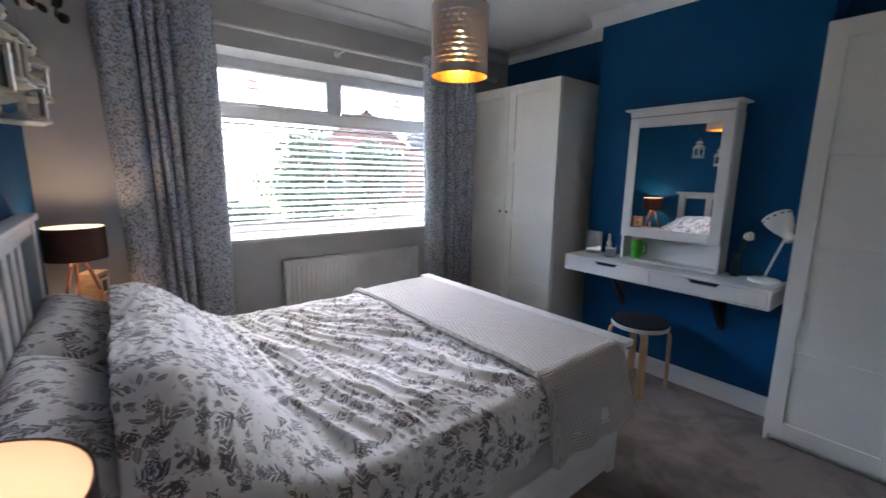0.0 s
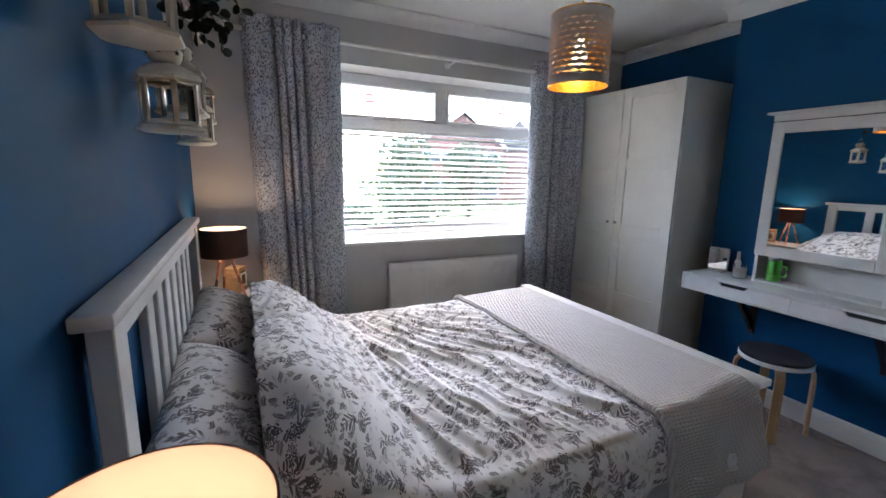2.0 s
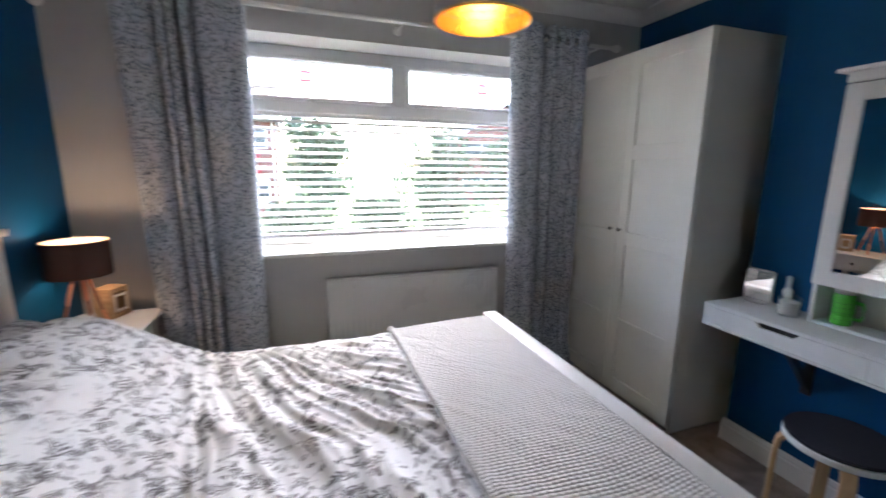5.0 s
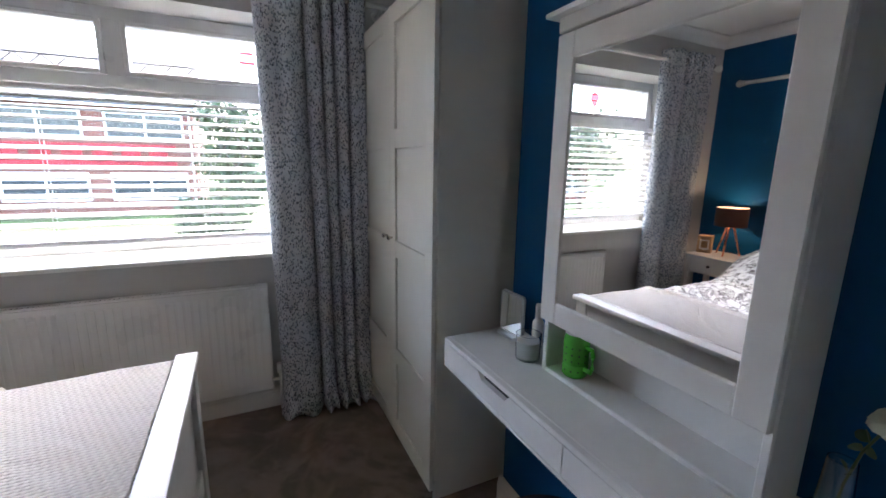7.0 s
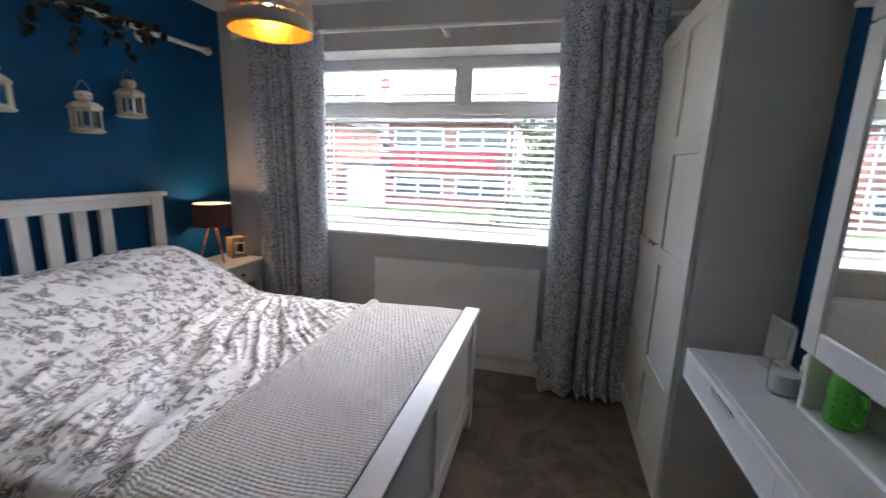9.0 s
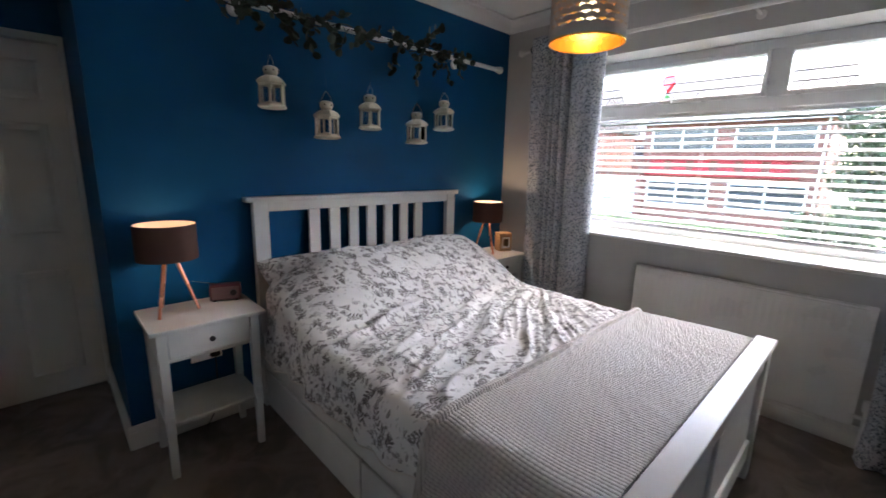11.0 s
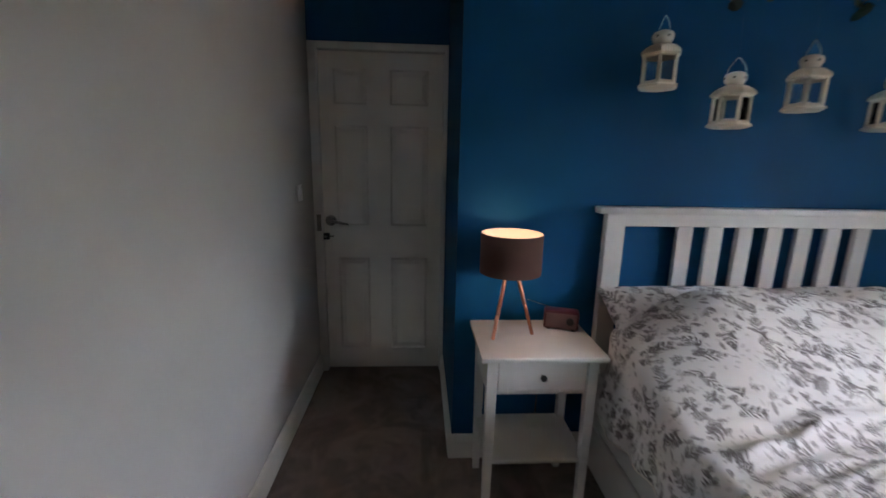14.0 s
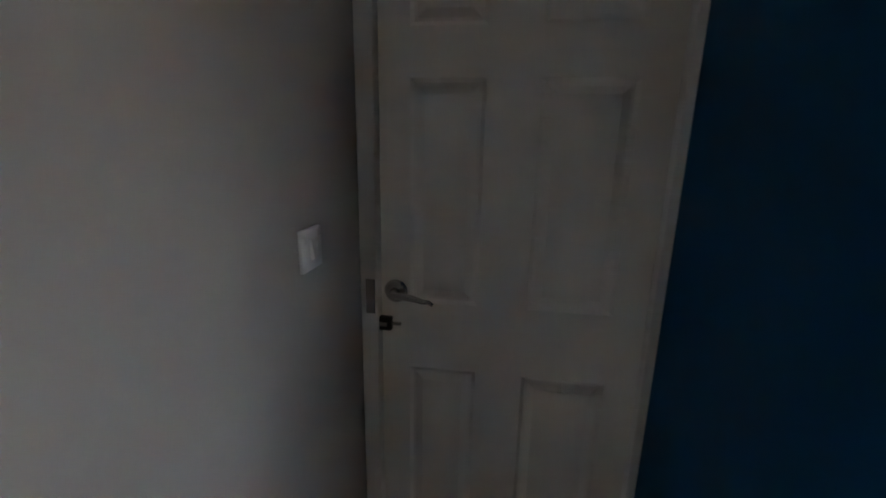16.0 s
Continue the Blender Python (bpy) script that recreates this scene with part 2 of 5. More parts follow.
M_BLUE = surface("blue_wall_paint", (0.003, 0.080, 0.205), 0.6, grain=160, big=1.6, vary=0.06, bump=0.12, depth=0.0008, Specular_IOR_Level=0.16)
M_GREY = surface("pale_grey_wall_paint", (0.53, 0.523, 0.512), 0.7, grain=160, big=1.3, vary=0.04, bump=0.15, depth=0.0008)
M_CEIL = surface("white_ceiling_paint", (0.74, 0.74, 0.73), 0.8, grain=120, big=1.1, vary=0.03, bump=0.2, depth=0.001)
M_TRIM = surface("white_gloss_trim", (0.78, 0.77, 0.74), 0.35, grain=90, big=2.0, vary=0.03, bump=0.05)
M_UPVC = surface("white_window_plastic", (0.80, 0.80, 0.80), 0.3, grain=200, vary=0.02, bump=0.03)
M_WHITE = surface("white_stained_wood", (0.74, 0.73, 0.71), 0.42, grain=60, big=4.0, vary=0.035, bump=0.08)
M_FOIL = surface("white_foil_front", (0.77, 0.76, 0.70), 0.4, grain=250, big=2.0, vary=0.03, bump=0.05)
M_DOOR = surface("white_painted_door", (0.82, 0.79, 0.73), 0.45, grain=70, big=2.5, vary=0.03, bump=0.12)
M_CARPET = carpet_pile()
M_FLORAL = floral()
M_CURTAIN = curtain_cloth()
M_KNIT = knit("waffle_knit", "UV")
M_KNITHEM = knit("waffle_knit_fold", "Object")
M_CREAM = surface("cream_lacquered_metal", (0.72, 0.66, 0.53), 0.4, grain=120, vary=0.04, bump=0.06)
M_SHADE = surface("brown_velvet_shade", (0.10, 0.045, 0.034), 0.85, grain=600, vary=0.1, bump=0.3)
M_LINING = surface("pale_shade_lining", (0.64, 0.51, 0.42), 0.6, grain=300, vary=0.04)
M_COPPER = surface("copper_leg", (0.80, 0.36, 0.24), 0.28, 0.75, grain=200, vary=0.05, bump=0.05)
M_BIRCH = wood("birch_veneer", (0.62, 0.40, 0.21), (0.48, 0.29, 0.14), 0.45)
M_BOXWOOD = wood("pale_box_wood", (0.56, 0.39, 0.23), (0.42, 0.27, 0.15), 0.6, (8, 30, 30))
M_SEAT = surface("dark_grey_felt", (0.018, 0.017, 0.025), 0.95, grain=500, vary=0.12, bump=0.4)
M_BLACK = surface("black_metal", (0.012, 0.012, 0.014), 0.4, grain=150, vary=0.08)
# M_DARK paints shade into gaps, slots and vents; also colours the jar's dots.
M_DARK = surface("dark_shade_and_dots", (0.02, 0.02, 0.02), 0.8, grain=150, vary=0.05)
M_CHROME = surface("brushed_chrome", (0.55, 0.53, 0.50), 0.25, 1.0, grain=300, vary=0.04, bump=0.04)
M_SILVER = surface("silver_paint", (0.62, 0.61, 0.60), 0.35, 0.6, grain=300, vary=0.05)
M_GOLD = surface("gold_lining", (0.86, 0.55, 0.16), 0.3, 0.85, grain=200, vary=0.05)
M_PERF = surface("white_perforated_metal", (0.66, 0.62, 0.59), 0.5, grain=200, vary=0.04)
M_GREEN = surface("green_glazed_jar", (0.09, 0.46, 0.05), 0.25, grain=90, vary=0.1, bump=0.1)
M_LEAF = surface("eucalyptus_leaf", (0.035, 0.055, 0.035), 0.6, grain=80, big=14, vary=0.25, bump=0.2)
M_TWIG = surface("brown_twig", (0.07, 0.05, 0.035), 0.8, grain=80, vary=0.2)
M_RED = surface("red_plastic", (0.085, 0.014, 0.022), 0.4, grain=200, vary=0.1)
M_MAROON = surface("dull_maroon_grille", (0.17, 0.10, 0.10), 0.6, grain=500, vary=0.15)
M_SLAT = surface("white_blind_slat", (0.82, 0.82, 0.82), 0.35, grain=100, vary=0.03)
M_LEAD = surface("lead_strip", (0.22, 0.22, 0.23), 0.6, 0.3, grain=100, vary=0.1)
M_PETAL = surface("white_flower_petal", (0.72, 0.72, 0.60), 0.7, grain=200, vary=0.06)
M_STALK = surface("green_stalk", (0.04, 0.08, 0.03), 0.6, grain=200, vary=0.1)
M_WAX = surface("white_candle_wax", (0.76, 0.72, 0.68), 0.5, grain=60, vary=0.04)
M_MIRROR = Nodes("mirror_silver").done((0.90, 0.91, 0.91), 0.015, 1.0)
M_PANE = window_glass()
M_CLEAR = glass_of("clear_glass", (0.97, 0.99, 0.98))
M_REDGLASS = window_glass("red_stained_glass", (0.90, 0.26, 0.29))
M_GREENGLASS = window_glass("green_stained_glass", (0.35, 0.75, 0.42))
M_BULB = emitter("lit_bulb", (1.0, 0.80, 0.55), 0.14)
M_PBULB = emitter("lit_pendant_bulb", (1.0, 0.80, 0.48), 0.4)
M_BRICK = brickwork("red_brick", (0.21, 0.075, 0.052), (0.16, 0.058, 0.043), (0.24, 0.21, 0.19))
M_TILE = surface("slate_roof", (0.055, 0.052, 0.052), 0.7, grain=14, big=1.0, vary=0.2, bump=0.5, depth=0.02)
M_HUNG = surface("red_hung_tile", (0.40, 0.03, 0.04), 0.7, grain=9, big=1.0, vary=0.25, bump=0.4, depth=0.02)
M_TARMAC = surface("asphalt", (0.05, 0.05, 0.052), 0.9, grain=60, big=0.6, vary=0.15)
M_PAVE = surface("pavement_slab", (0.28, 0.27, 0.25), 0.9, grain=40, big=0.8, vary=0.12)
M_GRASS = surface("lawn", (0.07, 0.11, 0.03), 0.95, grain=40, big=0.7, vary=0.25, bump=0.6, depth=0.03)
M_BUSH = surface("hedge_leaf", (0.07, 0.10, 0.05), 0.7, grain=20, big=3, vary=0.3)
M_BARK = surface("bark", (0.09, 0.065, 0.05), 0.9, grain=30, vary=0.2, bump=0.6, depth=0.01)
M_GARAGE = surface("pale_blue_garage_paint", (0.42, 0.52, 0.57), 0.4, grain=40, vary=0.05)
M_DARKGLASS = surface("dark_house_window", (0.05, 0.06, 0.07), 0.08, grain=5, vary=0.2)

# ---- mesh helpers ----


def bx(x0, x1, y0, y1, z0, z1, bev=0.003, seg=1):
    bm = bmesh.new()
    bmesh.ops.create_cube(bm, size=1)
    for v in bm.verts:
        v.co = Vector(((x0 + x1) / 2 + v.co.x * (x1 - x0), (y0 + y1) / 2 + v.co.y * (y1 - y0), (z0 + z1) / 2 + v.co.z * (z1 - z0)))
    if bev:
        bmesh.ops.bevel(bm, geom=list(bm.edges), offset=bev, segments=seg, profile=0.5, affect="EDGES")
    return bm


def rod(p0, p1, r0, r1=None, n=12):
    p0, p1 = Vector(p0), Vector(p1)
    bm = bmesh.new()
    bmesh.ops.create_cone(bm, cap_ends=True, segments=n, radius1=r0, radius2=r0 if r1 is None else r1, depth=(p1 - p0).length)
    q = (p1 - p0).to_track_quat("Z", "Y").to_matrix().to_4x4()
    bmesh.ops.transform(bm, matrix=Matrix.Translation((p0 + p1) / 2) @ q, verts=bm.verts)
    return bm


def lathe(profile, n=24, turn=0.0, m=None):
    """Spin (radius, height) pairs about z."""
    bm = bmesh.new()
    rings = []
    for r, z in profile:
        rings.append([bm.verts.new((r * math.cos(turn + i * math.tau / n), r * math.sin(turn + i * math.tau / n), z)) for i in range(n)] if r > 1e-5 else [bm.verts.new((0, 0, z))])
    for a, b in zip(rings, rings[1:]):
        for i in range(n):
            j = (i + 1) % n
            vs = [a[i % len(a)], a[j % len(a)], b[j % len(b)], b[i % len(b)]]
            vs = list(dict.fromkeys(vs))
            if len(vs) > 2:
                bm.faces.new(vs)
    bmesh.ops.recalc_face_normals(bm, faces=bm.faces)
    if m is not None:
        bmesh.ops.transform(bm, matrix=m, verts=bm.verts)
    return bm


def tube(points, r, n=8):
    """A bent round bar through points."""
    bm = bmesh.new()
    pts = [Vector(p) for p in points]
    rings = []
    for i, p in enumerate(pts):
        d = (pts[min(i + 1, len(pts) - 1)] - pts[max(i - 1, 0)]).normalized()
        q = d.to_track_quat("Z", "Y")
        rad = r[i] if isinstance(r, (list, tuple)) else r
        rings.append([bm.verts.new(p + q @ Vector((rad * math.cos(k * math.tau / n), rad * math.sin(k * math.tau / n), 0))) for k in range(n)])
    for a, b in zip(rings, rings[1:]):
        for k in range(n):
            bm.faces.new((a[k], a[(k + 1) % n], b[(k + 1) % n], b[k]))
    bm.faces.new(rings[0][::-1]), bm.faces.new(rings[-1])
    return bm


def joined(*bms):
    out = bmesh.new()
    for b in bms:
        me = bpy.data.meshes.new("tmp")
        b.to_mesh(me)
        b.free()
        out.from_mesh(me)
        bpy.data.meshes.remove(me)
    return out


def moved(bm, m):
    bmesh.ops.transform(bm, matrix=m, verts=bm.verts)
    return bm


def extrude(outline, lo, hi, axis="z"):
    """A prism on an outline of (a, b) pairs, between lo and hi along the axis."""
    put3 = {"z": lambda a, b, c: (a, b, c), "x": lambda a, b, c: (c, a, b), "y": lambda a, b, c: (a, c, b)}[axis]
    bm = bmesh.new()
    low = [bm.verts.new(put3(a, b, lo)) for a, b in outline]
    top = [bm.verts.new(put3(a, b, hi)) for a, b in outline]
    n = len(outline)
    for i in range(n):
        bm.faces.new((low[i], low[(i + 1) % n], top[(i + 1) % n], top[i]))
    bm.faces.new(low[::-1]), bm.faces.new(top)
    bmesh.ops.recalc_face_normals(bm, faces=bm.faces)
    return bm


def mesh_ob(name, bm, material, smooth=None):
    me = bpy.data.meshes.new(name)
    bm.normal_update()
    bm.to_mesh(me)
    bm.free()
    me.materials.append(material)
    if smooth:
        for p in me.polygons:
            p.use_smooth = True
        me.set_sharp_from_angle(angle=radians(smooth))
    return new(name, me)


def part(name, bm, material, parent, label="", smooth=35):
    ob = mesh_ob(name, bm, material, smooth)
    ob.parent = parent
    return tagged(ob, label)


def thing(name, label, category, at=(0, 0, 0), group="", turn=0.0):
    ob = new(name)
    ob.empty_display_size = 0.1
    ob.matrix_basis = pose(*at, 0, 0, turn)
    return tagged(ob, label, category, group)


def setting(name, bm, material, label="", smooth=None):
    return tagged(mesh_ob(name, bm, material, smooth), label, "", "", "structure")


def several(parent, material, *named, smooth=35):
    """Several parts under one parent, from (name, bmesh) pairs."""
    return [part(name, bm, material, parent, smooth=smooth) for name, bm in named]


def frame_of(x0, x1, z0, z1, w, y0, y1, bev=0.002):
    """Four bars round an opening in the xz plane."""
    return joined(bx(x0, x0 + w, y0, y1, z0, z1, bev), bx(x1 - w, x1, y0, y1, z0, z1, bev),
                  bx(x0 + w, x1 - w, y0, y1, z0, z0 + w, bev), bx(x0 + w, x1 - w, y0, y1, z1 - w, z1, bev))

# ---- the room ----
HB, WIN, GREY, BREAST, ALC, DOORX, RECESS, CEIL = 0.025, 3.62, 0.095, 3.235, 3.50, -0.80, 0.89, 2.515
OX0, OX1, OZ0, OZ1 = 0.55, 2.90, 0.937, 2.138      # window opening
BY0, BY1 = 1.18, 2.45                               # chimney breast

floor = setting("floor", bx(DOORX - 0.3, ALC + 0.3, GREY - 0.3, WIN + 0.4, -0.2, 0.0, 0), M_CARPET, "worn brown short-pile carpet with brushed patches")
ceiling = setting("ceiling", bx(DOORX - 0.3, ALC + 0.3, GREY - 0.3, WIN + 0.4, CEIL, CEIL + 0.15, 0), M_CEIL, "white painted ceiling")
setting("wall_west", bx(HB - 0.25, HB, RECESS, WIN, 0, CEIL, 0), M_BLUE, "deep blue painted wall behind the bed")
setting("wall_recess", bx(DOORX, HB - 0.25, RECESS, RECESS + 0.2, 0, CEIL, 0), M_BLUE, "deep blue painted side of the door recess")
DY0, DY1, DZ = 0.118, 0.872, 1.982
setting("wall_door", joined(bx(DOORX - 0.12, DOORX, GREY, DY0, 0, CEIL, 0), bx(DOORX - 0.12, DOORX, DY1, RECESS, 0, CEIL, 0), bx(DOORX - 0.12, DOORX, DY0, DY1, DZ, CEIL, 0)), M_BLUE, "dark blue painted wall above the door")
# Unseen panel, added so that no outside light leaks round the door.
setting("doorway_light_block", bx(DOORX - 0.22, DOORX - 0.125, GREY, RECESS, 0, CEIL, 0), M_GREY, "unseen plain panel added behind the door to stop light at its gaps")
setting("wall_south", bx(DOORX - 0.12, ALC + 0.2, GREY - 0.2, GREY, 0, CEIL, 0), M_GREY, "pale grey painted wall")
setting("wall_east", joined(bx(ALC, ALC + 0.2, GREY, WIN, 0, CEIL, 0), bx(BREAST, ALC, BY0, BY1, 0, CEIL, 0)), M_BLUE, "deep blue painted wall with a chimney breast")
setting("wall_north", joined(bx(HB - 0.25, OX0, WIN, WIN + 0.33, 0, CEIL, 0), bx(OX1, ALC + 0.2, WIN, WIN + 0.33, 0, CEIL, 0),
        bx(OX0, OX1, WIN, WIN + 0.33, 0, OZ0 - 0.024, 0), bx(OX0, OX1, WIN, WIN + 0.33, OZ1, CEIL, 0)), M_GREY, "pale grey painted window wall")


def cove(p0, p1, inward, name="coving"):
    """Coving with a stepped ogee section along a wall top."""
    p0, p1, inward = Vector(p0), Vector(p1), Vector(inward)
    sec = [(0.0, 0.085), (0.010, 0.085), (0.012, 0.072)] + [(0.014 + 0.05 * (1 - math.cos(a)), 0.068 - 0.05 * math.sin(a)) for a in (0.3, 0.7, 1.1, 1.5)] + [(0.078, 0.012), (0.080, 0.0), (0.0, 0.0)]
    bm = bmesh.new()
    a = [bm.verts.new(p0 + inward * s - Vector((0, 0, h))) for s, h in sec]
    b = [bm.verts.new(p1 + inward * s - Vector((0, 0, h))) for s, h in sec]
    for i in range(len(sec)):
        j = (i + 1) % len(sec)
        bm.faces.new((a[i], a[j], b[j], b[i]))
    bm.faces.new(a), bm.faces.new(b[::-1])
    bmesh.ops.recalc_face_normals(bm, faces=bm.faces)
    return setting(name, bm, M_CEIL, "white plaster coving", 40)


C = CEIL - 0.001
cove((HB, RECESS, C), (HB, WIN, C), (1, 0, 0))
cove((HB, WIN, C), (ALC, WIN, C), (0, -1, 0))
cove((ALC, BY1, C), (ALC, WIN, C), (-1, 0, 0))
cove((BREAST, BY1, C), (ALC, BY1, C), (0, 1, 0))
cove((BREAST, BY0, C), (BREAST, BY1 + 0.08, C), (-1, 0, 0))
cove((DOORX, GREY, C), (ALC, GREY, C), (0, 1, 0))


def skirt(p0, p1, inward):
    p0, p1, inward = Vector(p0), Vector(p1), Vector(inward)
    sec = [(0, 0), (0.018, 0), (0.018, 0.085), (0.014, 0.092), (0.014, 0.10), (0.008, 0.115), (0, 0.118)]
    bm = bmesh.new()
    a = [bm.verts.new(p0 + inward * s + Vector((0, 0, h))) for s, h in sec]
    b = [bm.verts.new(p1 + inward * s + Vector((0, 0, h))) for s, h in sec]
    for i in range(len(sec)):
        j = (i + 1) % len(sec)
        bm.faces.new((a[i], a[j], b[j], b[i]))
    bm.faces.new(a), bm.faces.new(b[::-1])
    bmesh.ops.recalc_face_normals(bm, faces=bm.faces)
    return setting("baseboard", bm, M_TRIM, "white gloss skirting board")


skirt((HB, RECESS - 0.016, 0), (HB, WIN, 0), (1, 0, 0))
skirt((DOORX + 0.02, RECESS, 0), (HB, RECESS, 0), (0, -1, 0))
skirt((DOORX + 0.02, GREY, 0), (ALC, GREY, 0), (0, 1, 0))
skirt((BREAST, BY0, 0), (BREAST, BY1 + 0.016, 0), (-1, 0, 0))
skirt((BREAST, BY1, 0), (ALC, BY1, 0), (0, 1, 0))
skirt((HB, WIN, 0), (ALC, WIN, 0), (0, -1, 0))

# the door, closed, with six raised panels
door = tagged(thing("door_1", "closed white six-panel door with a chrome lever handle", "door", (DOORX, 0, 0)), kind="structure")
lx = -0.02


def door_panel(y0, y1, z0, z1):
    """A moulded panel: sunk bevel round a raised field."""
    bm = bmesh.new()
    steps = [(0.0, 0.0), (0.010, -0.007), (0.018, -0.007), (0.038, -0.001), (0.044, -0.001)]
    rings = [[bm.verts.new((lx + d, a, b)) for a, b in ((y0 + i, z0 + i), (y1 - i, z0 + i), (y1 - i, z1 - i), (y0 + i, z1 - i))] for i, d in steps]
    for a, b in zip(rings, rings[1:]):
        for k in range(4):
            bm.faces.new((a[k], a[(k + 1) % 4], b[(k + 1) % 4], b[k]))
    bm.faces.new(rings[-1])
    bmesh.ops.recalc_face_normals(bm, faces=bm.faces)
    return bm


cols, rows_z = ((0.229, 0.420), (0.553, 0.778)), ((0.146, 0.757), (0.960, 1.552), (1.670, 1.865))
L0, L1, LZ = 0.148, 0.862, 1.955
ys, zs = [L0, *cols[0], *cols[1], L1], [0.012, *rows_z[0], *rows_z[1], *rows_z[2], LZ]
leaf = bx(lx - 0.04, lx - 0.012, L0, L1, 0.012, LZ, 0)
pieces = [bx(lx - 0.012, lx, ys[i], ys[i + 1], zs[0], zs[-1], 0) for i in (0, 2, 4)]
pieces += [bx(lx - 0.012, lx, c0, c1, zs[j], zs[j + 1], 0) for c0, c1 in cols for j in (0, 2, 4, 6)]
dleaf = part("door_leaf", joined(leaf, *pieces), M_DOOR, door, smooth=None)
for c0, c1 in cols:
    for z0, z1 in rows_z:
        part("panel", door_panel(c0, c1, z0, z1), M_DOOR, dleaf, smooth=None)
several(door, M_TRIM, ("frame_jamb", bx(-0.1, 0.012, DY0 - 0.022, L0 - 0.003, 0, DZ + 0.016)), ("frame_jamb", bx(-0.1, 0.012, L1 + 0.003, DY1 + 0.0165, 0, DZ + 0.016)), ("frame_head", bx(-0.1, 0.012, L0 - 0.003, L1 + 0.003, LZ + 0.004, DZ + 0.016)), ("door_stop", bx(-0.1, -0.063, L0 - 0.003, L0 + 0.015, 0, LZ)), ("door_stop", bx(-0.1, -0.063, L1 - 0.015, L1 + 0.003, 0, LZ)), ("door_stop", bx(-0.1, -0.063, L0 + 0.015, L1 - 0.015, LZ - 0.015, LZ + 0.004)))
hy, hz = 0.190, 0.990
handle = part("door_handle", joined(lathe([(0, 0), (0.032, 0), (0.034, 0.004), (0.028, 0.012), (0.014, 0.016), (0.012, 0.04), (0, 0.042)], 24, 0, pose(lx, hy, hz, 0, 90, 0)),
     tube([(lx + 0.036, hy, hz), (lx + 0.045, hy + 0.02, hz), (lx + 0.046, hy + 0.055, hz - 0.004), (lx + 0.045, hy + 0.085, hz - 0.012), (lx + 0.044, hy + 0.10, hz - 0.012), (lx + 0.044, hy + 0.112, hz - 0.02)], [0.010, 0.010, 0.009, 0.007, 0.006, 0.005], 10)), M_CHROME, door, "worn chrome lever handle")
latch = part("privacy_bolt", bx(lx, lx + 0.022, 0.124, 0.180, 0.874, 0.914, 0.004, 2), M_BLACK, door, "small black sliding bolt")
part("bolt_knob", joined(rod((lx + 0.011, 0.180, 0.894), (lx + 0.011, 0.206, 0.894), 0.005), bx(lx + 0.0225, lx + 0.0245, 0.144, 0.169, 0.888, 0.900, 0.0005)), M_CHROME, latch)
part("strike_plate", bx(0.012, 0.016, 0.112, 0.138, 0.93, 1.03, 0.001), M_CHROME, door)

switch = thing("light_switch", "white plastic rocker light switch on the grey wall", "switch", (-0.50, GREY, 1.183))
part("plate", bx(-0.043, 0.043, 0.0, 0.009, -0.043, 0.043, 0.003, 2), M_UPVC, switch)
part("rocker", moved(bx(-0.012, 0.012, -0.002, 0.006, -0.02, 0.02, 0.001), pose(0, 0.009, 0, 6, 0, 0)), M_UPVC, switch)

# ---- window ----
FY0, FY1 = 3.865, 3.935
win = tagged(thing("window_1", "white plastic window with two leaded fanlights over one wide pane", "window"), kind="structure")
part("window_sill", joined(bx(OX0 + 0.002, OX1 - 0.002, WIN - 0.01, FY0 + 0.03, OZ0 - 0.022, OZ0, 0.003), bx(OX0 - 0.06, OX1 + 0.03, WIN - 0.085, WIN - 0.0105, OZ0 - 0.022, OZ0, 0.006, 2)), M_TRIM, win)
TZ0, TZ1, MX0, MX1 = 1.757, 1.824, 1.755, 1.830
wf = part("window_frame", joined(frame_of(OX0, OX1, OZ0 + 0.001, OZ1, 0.055, FY0, FY1), bx(OX0 + 0.055, OX1 - 0.055, FY0, FY1, TZ0, TZ1), bx(MX0, MX1, FY0, FY1, TZ1, OZ1 - 0.055)), M_UPVC, win)
